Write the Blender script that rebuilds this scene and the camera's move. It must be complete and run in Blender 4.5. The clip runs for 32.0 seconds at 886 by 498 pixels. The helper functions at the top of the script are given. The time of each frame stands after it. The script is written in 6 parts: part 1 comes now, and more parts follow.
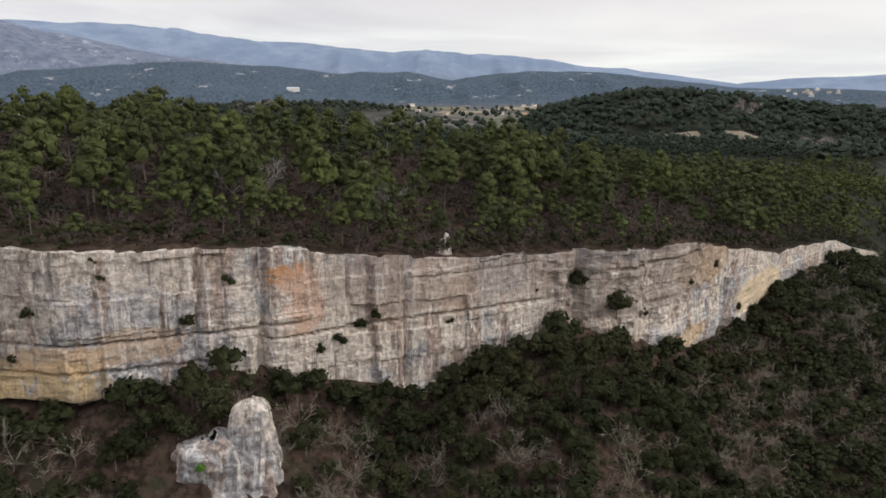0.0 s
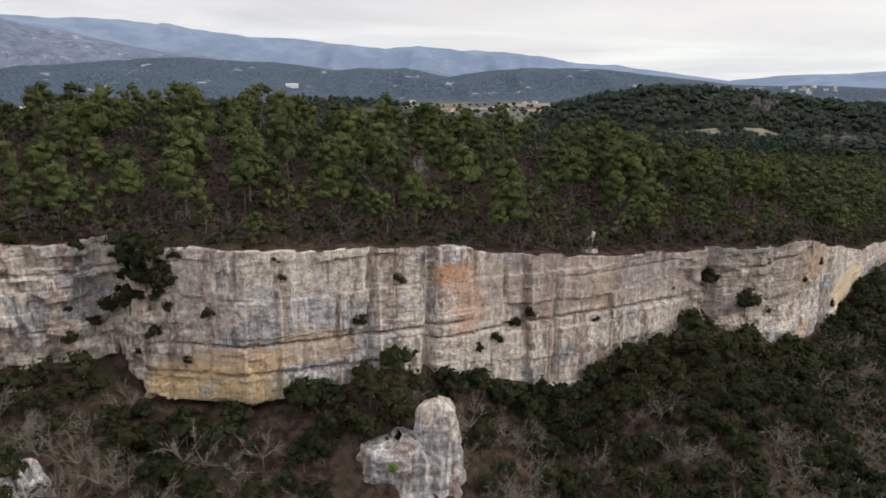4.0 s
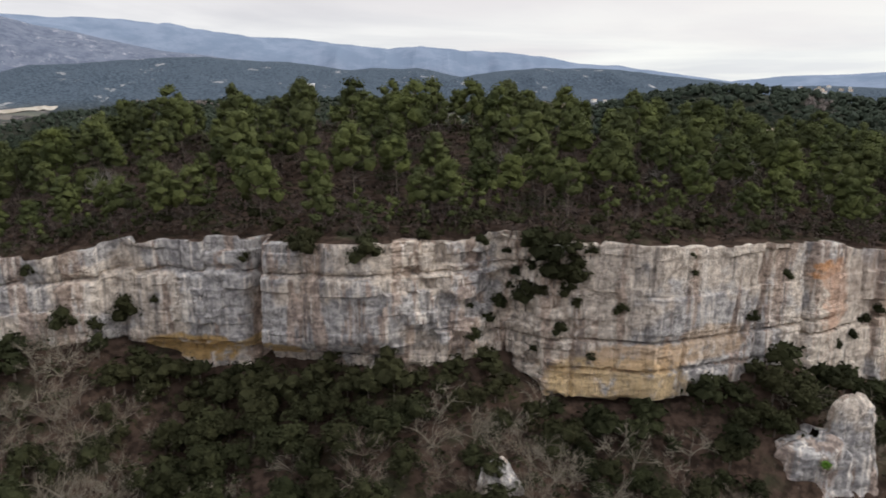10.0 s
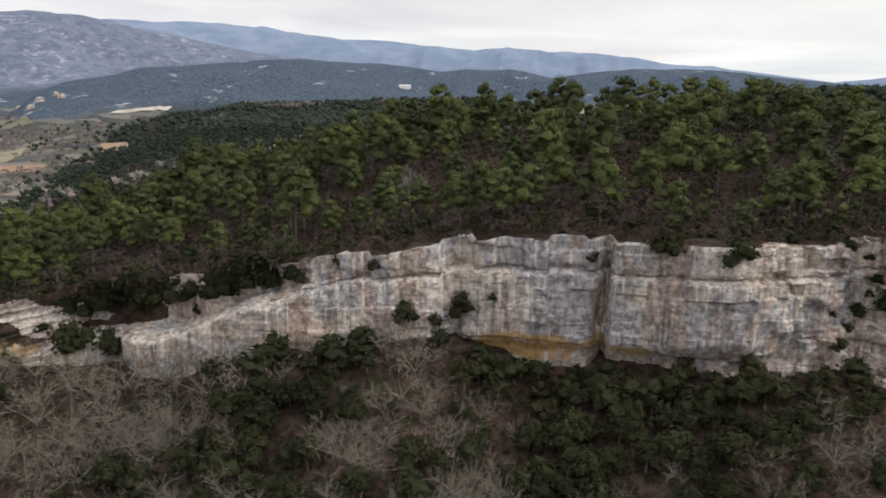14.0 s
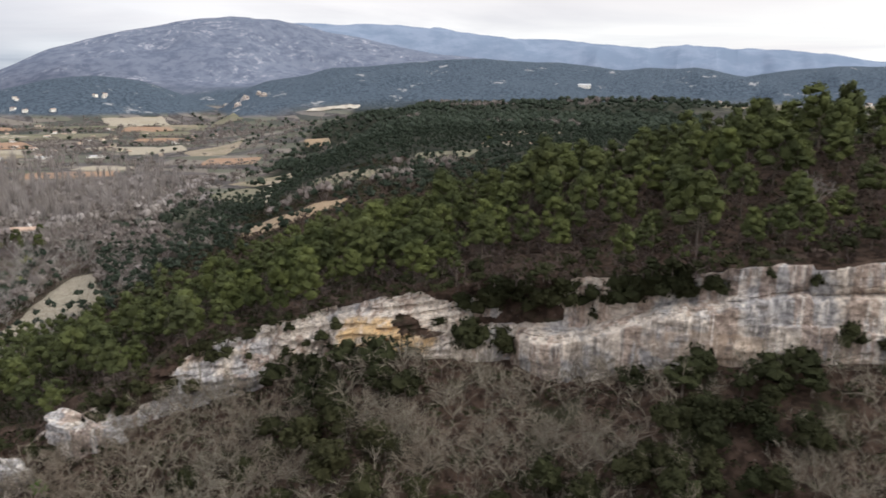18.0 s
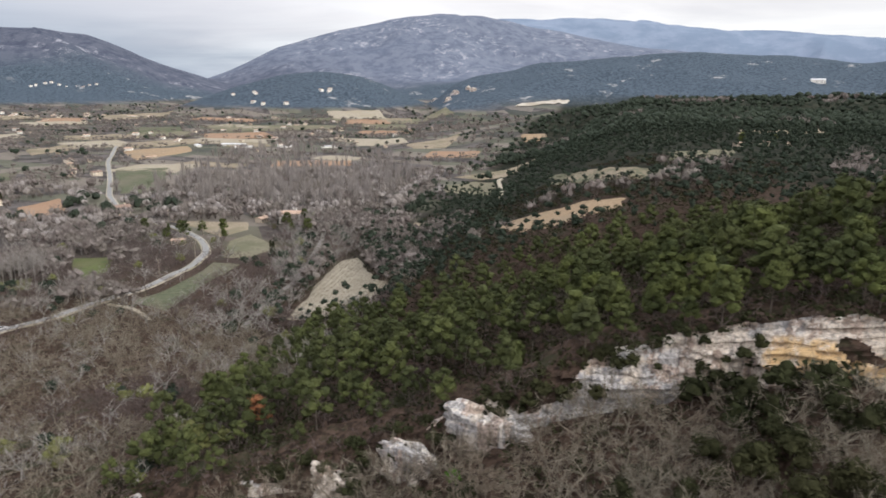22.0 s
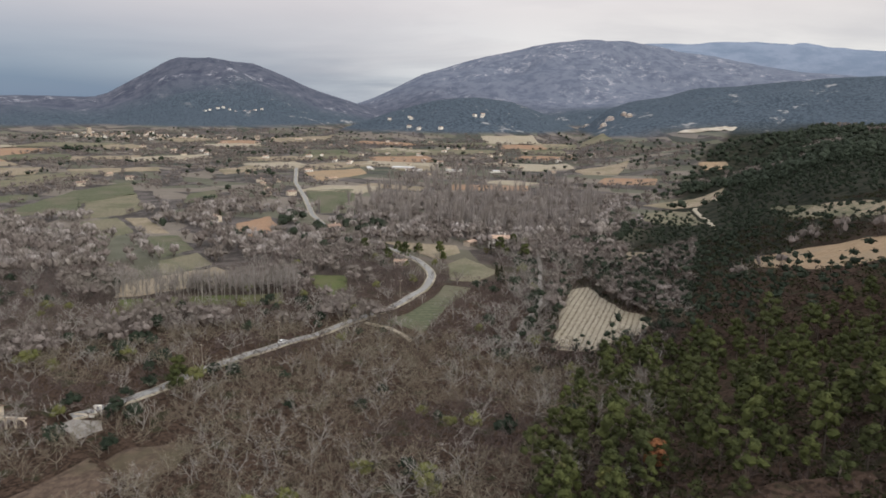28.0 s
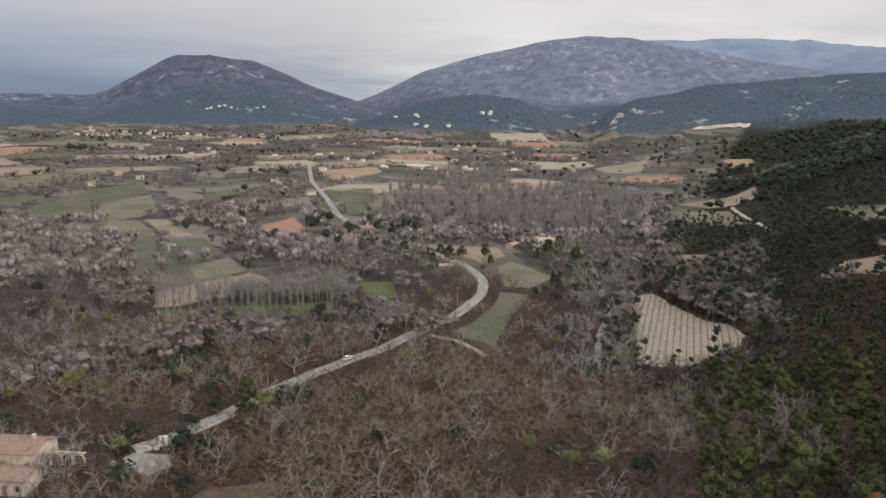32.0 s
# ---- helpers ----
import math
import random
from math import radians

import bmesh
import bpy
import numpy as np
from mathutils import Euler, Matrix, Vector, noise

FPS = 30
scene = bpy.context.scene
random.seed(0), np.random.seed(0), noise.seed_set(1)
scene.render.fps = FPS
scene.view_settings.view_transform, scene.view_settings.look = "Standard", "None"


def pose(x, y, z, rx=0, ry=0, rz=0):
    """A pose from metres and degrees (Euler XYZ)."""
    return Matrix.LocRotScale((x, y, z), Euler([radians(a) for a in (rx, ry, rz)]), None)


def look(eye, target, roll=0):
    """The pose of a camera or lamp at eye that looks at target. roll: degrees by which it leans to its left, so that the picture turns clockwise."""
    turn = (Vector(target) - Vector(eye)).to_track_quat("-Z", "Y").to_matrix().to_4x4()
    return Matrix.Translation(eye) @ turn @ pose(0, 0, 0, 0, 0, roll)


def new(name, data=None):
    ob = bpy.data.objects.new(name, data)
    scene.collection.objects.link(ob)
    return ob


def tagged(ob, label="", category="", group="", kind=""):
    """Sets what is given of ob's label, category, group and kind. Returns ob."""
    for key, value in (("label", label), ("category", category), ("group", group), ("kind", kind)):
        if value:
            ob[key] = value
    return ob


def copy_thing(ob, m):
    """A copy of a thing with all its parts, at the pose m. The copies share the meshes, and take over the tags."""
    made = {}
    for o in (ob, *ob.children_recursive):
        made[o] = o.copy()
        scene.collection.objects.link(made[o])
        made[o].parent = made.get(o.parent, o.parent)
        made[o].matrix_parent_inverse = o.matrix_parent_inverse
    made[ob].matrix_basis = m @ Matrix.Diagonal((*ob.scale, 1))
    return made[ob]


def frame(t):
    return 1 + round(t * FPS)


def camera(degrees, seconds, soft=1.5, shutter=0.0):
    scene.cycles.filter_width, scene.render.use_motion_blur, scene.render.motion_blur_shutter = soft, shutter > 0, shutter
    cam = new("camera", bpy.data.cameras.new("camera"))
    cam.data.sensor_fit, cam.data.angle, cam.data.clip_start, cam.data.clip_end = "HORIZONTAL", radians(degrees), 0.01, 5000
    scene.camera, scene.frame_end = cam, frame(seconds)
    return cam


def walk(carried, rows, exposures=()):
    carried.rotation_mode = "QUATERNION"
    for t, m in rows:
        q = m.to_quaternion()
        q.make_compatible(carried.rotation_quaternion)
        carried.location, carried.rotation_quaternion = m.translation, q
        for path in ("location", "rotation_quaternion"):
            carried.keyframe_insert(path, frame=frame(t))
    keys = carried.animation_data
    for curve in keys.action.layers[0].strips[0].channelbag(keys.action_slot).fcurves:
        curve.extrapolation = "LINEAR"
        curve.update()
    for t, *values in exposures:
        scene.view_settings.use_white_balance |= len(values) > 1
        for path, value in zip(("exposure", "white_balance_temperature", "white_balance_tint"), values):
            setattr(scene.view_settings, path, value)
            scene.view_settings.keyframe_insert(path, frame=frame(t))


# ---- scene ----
cam = camera(63.9, 32.0, soft=1.7, shutter=0.5)
METRES, EYE, TILT, LEAN, TURN = 250.0, 82.0, -12.6, 0.0, 0.0
ROWS = [
    (0.0, 0.0, 0.0, 0.0, 0.0, 0.0, -0.0),
    (0.5, -0.0072, -0.0001, 0.0001, -0.09, -0.02, -0.0),
    (1.0, -0.0162, -0.0001, 0.0003, -0.19, -0.05, 0.0),
    (1.5, -0.027, 0.0003, 0.0004, -0.36, -0.07, 0.01),
    (2.0, -0.0384, 0.0003, 0.0008, -0.44, -0.13, 0.01),
    (2.5, -0.0508, 0.0005, 0.001, -0.56, -0.16, 0.02),
    (3.0, -0.064, 0.0007, 0.001, -0.67, -0.19, 0.04),
    (3.5, -0.0779, 0.0011, 0.001, -0.79, -0.21, 0.05),
    (5.5, -0.1385, 0.0031, 0.0022, -1.3, -0.55, 0.26),
    (6.0, -0.1552, 0.0035, 0.0024, -1.55, -0.59, 0.27),
    (6.5, -0.1719, 0.0041, 0.0024, -1.77, -0.65, 0.27),
    (7.0, -0.1884, 0.0048, 0.0024, -1.94, -0.69, 0.28),
    (7.5, -0.2051, 0.0057, 0.0024, -2.11, -0.74, 0.29),
    (8.0, -0.222, 0.0063, 0.0013, -2.3, -0.6, 0.33),
    (8.5, -0.2382, 0.007, 0.0019, -2.36, -0.7, 0.36),
    (9.0, -0.2549, 0.0077, 0.0007, -2.37, -0.52, 0.38),
    (9.5, -0.2714, 0.0086, 0.0012, -2.16, -0.59, 0.3),
    (10.0, -0.2888, 0.0094, -0.0008, -1.4, -0.25, 0.14),
    (10.5, -0.3057, 0.0102, -0.0005, -0.35, -0.31, -0.11),
    (11.0, -0.322, 0.0106, -0.0002, 0.67, -0.34, -0.35),
    (11.5, -0.3378, 0.0112, -0.0001, 1.2, -0.36, -0.43),
    (12.0, -0.3541, 0.0116, -0.0009, 1.5, -0.24, -0.49),
    (12.5, -0.3704, 0.0119, -0.0012, 2.21, -0.23, -0.69),
    (13.0, -0.3859, 0.0121, -0.0014, 3.14, -0.26, -0.87),
    (13.5, -0.4018, 0.0122, -0.002, 4.02, -0.2, -1.07),
    (15.5, -0.4656, 0.0102, -0.003, 7.48, -0.32, -1.84),
    (16.0, -0.4817, 0.009, -0.0034, 9.29, -0.37, -2.23),
    (16.5, -0.498, 0.0078, -0.0037, 11.55, -0.47, -2.75),
    (17.0, -0.5141, 0.0064, -0.004, 13.42, -0.58, -3.15),
    (17.5, -0.53, 0.0044, -0.0044, 15.25, -0.67, -3.58),
    (18.0, -0.5459, 0.0023, -0.0051, 17.25, -0.82, -3.97),
    (18.5, -0.5617, -0.0006, -0.0056, 19.22, -1.02, -4.39),
    (19.0, -0.5776, -0.0039, -0.0063, 21.17, -1.22, -4.81),
    (19.5, -0.5933, -0.008, -0.0071, 23.12, -1.42, -5.24),
    (20.0, -0.6087, -0.012, -0.0079, 25.07, -1.67, -5.6),
    (20.5, -0.6231, -0.0162, -0.009, 26.92, -1.89, -5.99),
    (21.0, -0.6385, -0.0212, -0.0102, 28.84, -2.14, -6.37),
    (21.5, -0.6535, -0.0262, -0.0114, 30.79, -2.42, -6.7),
    (22.0, -0.6682, -0.0324, -0.0128, 32.1, -2.62, -6.94),
    (22.5, -0.683, -0.0392, -0.0143, 33.4, -2.8, -7.19),
    (23.0, -0.6976, -0.0468, -0.0157, 34.7, -2.74, -7.44),
    (23.5, -0.7119, -0.0539, -0.0176, 35.87, -2.18, -7.64),
    (24.0, -0.7262, -0.0621, -0.0197, 37.38, -1.66, -7.94),
    (24.5, -0.7402, -0.0704, -0.0219, 38.74, -1.37, -8.22),
    (25.0, -0.7542, -0.0785, -0.0242, 40.49, -1.62, -8.49),
    (25.5, -0.768, -0.0867, -0.0268, 41.55, -1.8, -8.67),
    (27.5, -0.825, -0.1184, -0.0351, 41.96, -1.96, -8.76),
    (28.0, -0.8399, -0.1236, -0.0361, 42.3, -2.03, -8.83),
    (28.5, -0.8554, -0.127, -0.0371, 42.31, -2.06, -8.83),
    (29.0, -0.8711, -0.1297, -0.0382, 42.25, -2.07, -8.81),
    (29.5, -0.8872, -0.1314, -0.0394, 42.19, -2.07, -8.81),
    (30.0, -0.9032, -0.1327, -0.0403, 42.15, -2.09, -8.78),
    (30.5, -0.9195, -0.1334, -0.0411, 42.1, -2.11, -8.75),
    (31.0, -0.9356, -0.1337, -0.0417, 42.06, -2.13, -8.71),
    (31.5, -0.9519, -0.1337, -0.0423, 42.0, -2.16, -8.67),
    (32.0, -0.9682, -0.1332, -0.0428, 41.96, -2.16, -8.64),
]
walk(cam, [(t, pose(0, 0, EYE, TILT, LEAN, TURN) @ pose(METRES * x, METRES * y, METRES * z, 90 + pitch, roll, yaw)) for t, x, y, z, yaw, pitch, roll in ROWS],
     [(0, 0.0, 6100, 10), (8, 0.02, 6100, 10), (13, 0.06, 6100, 10), (17, 0.2, 6100, 10), (20, 0.25, 6100, 10), (22, 0.26, 6100, 10), (23, 0.24, 6100, 10), (25, -0.04, 6180, 10), (27.5, -0.12, 6250, 10), (32, -0.15, 6300, 10)])

# ---- world and light ----
SUN_AZ, SUN_EL = radians(100), radians(26)   # weak light through thin cloud
world = bpy.data.worlds.new("sky")
scene.world = world
world.use_nodes = True
wn, wl = world.node_tree.nodes, world.node_tree.links
wn.clear()


def sky_node(kind):
    return wn.new(kind)


def sky_math(op, a, b=None, clamp=False):
    n = wn.new("ShaderNodeMath")
    n.operation, n.use_clamp = op, clamp
    for i, v in enumerate((a, b)):
        if v is None:
            continue
        if isinstance(v, (int, float)):
            n.inputs[i].default_value = v
        else:
            wl.new(v, n.inputs[i])
    return n.outputs[0]


def sky_mix(f, a, b):
    n = wn.new("ShaderNodeMix")
    n.data_type = "RGBA"
    for sock, v in ((n.inputs[0], f), (n.inputs[6], a), (n.inputs[7], b)):
        if isinstance(v, tuple):
            sock.default_value = (*v, 1)
        elif isinstance(v, (int, float)):
            sock.default_value = v
        else:
            wl.new(v, sock)
    return n.outputs[2]


w_co = sky_node("ShaderNodeTexCoord")
w_sep = sky_node("ShaderNodeSeparateXYZ")
wl.new(w_co.outputs["Generated"], w_sep.inputs[0])
wx, wy, wz = w_sep.outputs
up = sky_math("ADD", sky_math("MAXIMUM", wz, 0.0), 0.07)
w_comb = sky_node("ShaderNodeCombineXYZ")
wl.new(sky_math("DIVIDE", wx, up), w_comb.inputs[0])
wl.new(sky_math("DIVIDE", wy, up), w_comb.inputs[1])
clouds = sky_node("ShaderNodeTexNoise")
clouds.inputs["Scale"].default_value, clouds.inputs["Detail"].default_value = 0.33, 7.0
clouds.inputs["Roughness"].default_value, clouds.inputs["Distortion"].default_value = 0.55, 0.4
wl.new(w_comb.outputs[0], clouds.inputs["Vector"])
thick = sky_math("MULTIPLY", sky_math("SUBTRACT", clouds.outputs["Fac"], 0.40), 4.2, True)
# the cloud is thinnest, brightest and warmest low in the north-east
glow = sky_math("MULTIPLY", sky_math("ADD", sky_math("MULTIPLY", wx, 0.62), sky_math("MULTIPLY", wy, 0.60)), 1.0, True)
glow = sky_math("POWER", glow, 1.6)
low = sky_math("SUBTRACT", 1.0, sky_math("MULTIPLY", sky_math("MAXIMUM", wz, 0.0), 6.0), True)
west = sky_math("MULTIPLY", sky_math("SUBTRACT", sky_math("MULTIPLY", wx, -1.0), 0.60), 2.8, True)
grey = sky_mix(thick, (0.84, 0.82, 0.80), (0.46, 0.465, 0.50))
bright = sky_mix(thick, (1.0, 0.97, 0.86), (0.88, 0.86, 0.82))
cover = sky_mix(glow, grey, bright)
banks = sky_node("ShaderNodeTexNoise")
banks.inputs["Scale"].default_value, banks.inputs["Detail"].default_value = 0.16, 4.0
wl.new(w_comb.outputs[0], banks.inputs["Vector"])
pink = sky_math("MULTIPLY", sky_math("SUBTRACT", banks.outputs["Fac"], 0.5), 5.0, True)
cover = sky_mix(sky_math("MULTIPLY", pink, 0.6), cover, (0.86, 0.735, 0.695))
band = sky_math("MULTIPLY", sky_math("MULTIPLY", sky_math("SUBTRACT", wz, 0.035), 11.0, True), sky_math("MULTIPLY", sky_math("SUBTRACT", 0.35, wz), 5.0, True))
cover = sky_mix(sky_math("MULTIPLY", band, 0.62), cover, (0.80, 0.70, 0.655))
cover = sky_mix(sky_math("MULTIPLY", sky_math("MULTIPLY", west, low), 1.25, True), cover, (0.17, 0.235, 0.34))
nishita = sky_node("ShaderNodeTexSky")
nishita.sky_type, nishita.sun_disc = "NISHITA", False
nishita.sun_elevation, nishita.sun_rotation = SUN_EL, SUN_AZ
w_bg, w_bg2, w_add, w_out = (sky_node(k) for k in ("ShaderNodeBackground", "ShaderNodeBackground", "ShaderNodeAddShader", "ShaderNodeOutputWorld"))
wl.new(cover, w_bg.inputs[0])
# an overcast sky is brighter overhead than at the horizon
wl.new(sky_math("ADD", 1.0, sky_math("MULTIPLY", sky_math("MAXIMUM", sky_math("SUBTRACT", wz, 0.12), 0.0), 1.75)), w_bg.inputs[1])
wl.new(nishita.outputs[0], w_bg2.inputs[0])
w_bg2.inputs[1].default_value = 0.012
wl.new(w_bg.outputs[0], w_add.inputs[0])
wl.new(w_bg2.outputs[0], w_add.inputs[1])
wl.new(w_add.outputs[0], w_out.inputs[0])

sun = new("sun", bpy.data.lights.new("sun", "SUN"))
sun.data.energy, sun.data.angle, sun.data.color = 1.7, radians(16), (1.0, 0.92, 0.82)
sun.matrix_world = look((300 * math.sin(SUN_AZ), 300 * math.cos(SUN_AZ), 300 * math.tan(SUN_EL)), (0, 0, 0))

# ---- materials ----


class Mat:
    """A node material; a few short names for its nodes."""

    def __init__(self, name, rough=0.9):
        self.m = bpy.data.materials.new(name)
        self.m.use_nodes = True
        self.t = self.m.node_tree
        self.b = self.t.nodes["Principled BSDF"]
        self.b.inputs["Roughness"].default_value = rough
        self.b.inputs["Specular IOR Level"].default_value = 0.25 if rough < 0.7 else 0.03
        geo = self.t.nodes.new("ShaderNodeNewGeometry")
        self.pos, self.island, self.normal = geo.outputs["Position"], geo.outputs["Random Per Island"], geo.outputs["Normal"]
        self.rand = self.t.nodes.new("ShaderNodeObjectInfo").outputs["Random"]

    def put(self, sock, v):
        if isinstance(v, bpy.types.NodeSocket):
            self.t.links.new(v, sock)
        elif isinstance(v, tuple) and len(v) == 3 and sock.type == "RGBA":
            sock.default_value = (*v, 1)
        else:
            sock.default_value = v

    def math(self, op, a, b=0.0, c=None, clamp=False):
        n = self.t.nodes.new("ShaderNodeMath")
        n.operation, n.use_clamp = op, clamp
        self.put(n.inputs[0], a)
        self.put(n.inputs[1], b)
        if c is not None:
            self.put(n.inputs[2], c)
        return n.outputs[0]

    def ramp(self, v, lo, hi):
        n = self.t.nodes.new("ShaderNodeMapRange")
        n.interpolation_type = "SMOOTHSTEP"
        for i, w in enumerate((v, lo, hi, 0.0, 1.0)):
            self.put(n.inputs[i], w)
        return n.outputs[0]

    def mix(self, f, a, b, how="MIX"):
        n = self.t.nodes.new("ShaderNodeMix")
        n.data_type, n.blend_type = "RGBA", how
        self.put(n.inputs[0], f)
        self.put(n.inputs[6], a)
        self.put(n.inputs[7], b)
        return n.outputs[2]

    def scaled(self, sx, sy, sz, turn=0.0):
        n = self.t.nodes.new("ShaderNodeMapping")
        n.inputs["Scale"].default_value = (sx, sy, sz)
        n.inputs["Rotation"].default_value = (0, 0, turn)
        self.put(n.inputs["Vector"], self.pos)
        return n.outputs[0]

    def noise(self, scale, detail=4.0, rough=0.55, vec=None, twist=0.0):
        n = self.t.nodes.new("ShaderNodeTexNoise")
        for k, v in (("Scale", scale), ("Detail", detail), ("Roughness", rough), ("Distortion", twist)):
            n.inputs[k].default_value = v
        self.put(n.inputs["Vector"], vec or self.pos)
        return n.outputs["Fac"]

    def cells(self, scale, vec=None, out="Color"):
        n = self.t.nodes.new("ShaderNodeTexVoronoi")
        n.inputs["Scale"].default_value = scale
        self.put(n.inputs["Vector"], vec or self.pos)
        return n.outputs[out]

    def axes(self):
        n = self.t.nodes.new("ShaderNodeSeparateXYZ")
        self.put(n.inputs[0], self.pos)
        return n.outputs

    def done(self, colour, bump=None, strength=0.3, dist=0.1):
        self.put(self.b.inputs["Base Color"], colour)
        if bump is not None:
            n = self.t.nodes.new("ShaderNodeBump")
            n.inputs["Strength"].default_value, n.inputs["Distance"].default_value = strength, dist
            self.put(n.inputs["Height"], bump)
            self.put(self.b.inputs["Normal"], n.outputs[0])
        return self.m


def leaf_mat(name, dark, light, odd, scale=0.35, each=0.4):
    """Foliage: each leaf clump differs, each tree differs, and patches of the wood differ."""
    m = Mat(name, 0.75)
    mid = tuple((a + b) / 2 for a, b in zip(dark, light))
    tone = m.mix(m.ramp(m.noise(0.13, 2.0), 0.36, 0.64), dark, light)
    tone = m.mix(each, tone, m.mix(m.island, dark, light))
    tone = m.mix(m.math("MULTIPLY", m.ramp(m.noise(0.045, 3.0), 0.45, 0.7), 0.5), tone, odd)
    tone = m.mix(m.math("MULTIPLY", m.rand, 0.45), tone, odd)
    return m.done(m.mix(m.math("MULTIPLY", m.noise(scale), 0.25), tone, mid))


def bark_mat(name, a, b, odd):
    m = Mat(name, 0.95)
    tone = m.mix(m.island, a, b)
    tone = m.mix(m.ramp(m.noise(0.06, 3.0), 0.42, 0.68), tone, odd)
    return m.done(tone)


PINE = leaf_mat("pine_needles", (0.024, 0.031, 0.014), (0.094, 0.108, 0.034), (0.050, 0.054, 0.027), each=0.25)
# needles for distant trees, bluer than PINE to imitate haze
PINE_HAZED = leaf_mat("hazed_pine_needles", (0.017, 0.024, 0.017), (0.042, 0.053, 0.036), (0.034, 0.041, 0.030))
HOLM = leaf_mat("holm_oak_leaves", (0.008, 0.010, 0.005), (0.033, 0.037, 0.017), (0.038, 0.036, 0.017))
RUSSET = leaf_mat("dry_oak_brush", (0.022, 0.016, 0.013), (0.064, 0.044, 0.035), (0.046, 0.038, 0.030))
SPRING = leaf_mat("spring_leaves", (0.085, 0.092, 0.032), (0.135, 0.140, 0.055), (0.12, 0.12, 0.05))
RUST = leaf_mat("rusty_dead_leaves", (0.16, 0.07, 0.035), (0.27, 0.12, 0.06), (0.20, 0.09, 0.05))
IVY = leaf_mat("bright_green_leaves", (0.05, 0.11, 0.015), (0.10, 0.20, 0.03), (0.07, 0.12, 0.02))
TWIG = bark_mat("bare_twigs", (0.108, 0.094, 0.072), (0.270, 0.240, 0.190), (0.150, 0.124, 0.096))
TWIG_PALE = bark_mat("pale_twigs", (0.18, 0.165, 0.152), (0.31, 0.288, 0.268), (0.23, 0.212, 0.19))
TWIG_RED = bark_mat("mauve_twigs", (0.070, 0.053, 0.049), (0.138, 0.109, 0.101), (0.098, 0.079, 0.071))
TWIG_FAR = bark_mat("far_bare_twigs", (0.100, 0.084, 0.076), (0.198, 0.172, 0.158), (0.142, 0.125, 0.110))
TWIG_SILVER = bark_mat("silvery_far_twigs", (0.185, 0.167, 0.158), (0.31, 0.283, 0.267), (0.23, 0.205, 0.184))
BARK = bark_mat("grey_bark", (0.085, 0.068, 0.056), (0.165, 0.142, 0.120), (0.13, 0.11, 0.095))


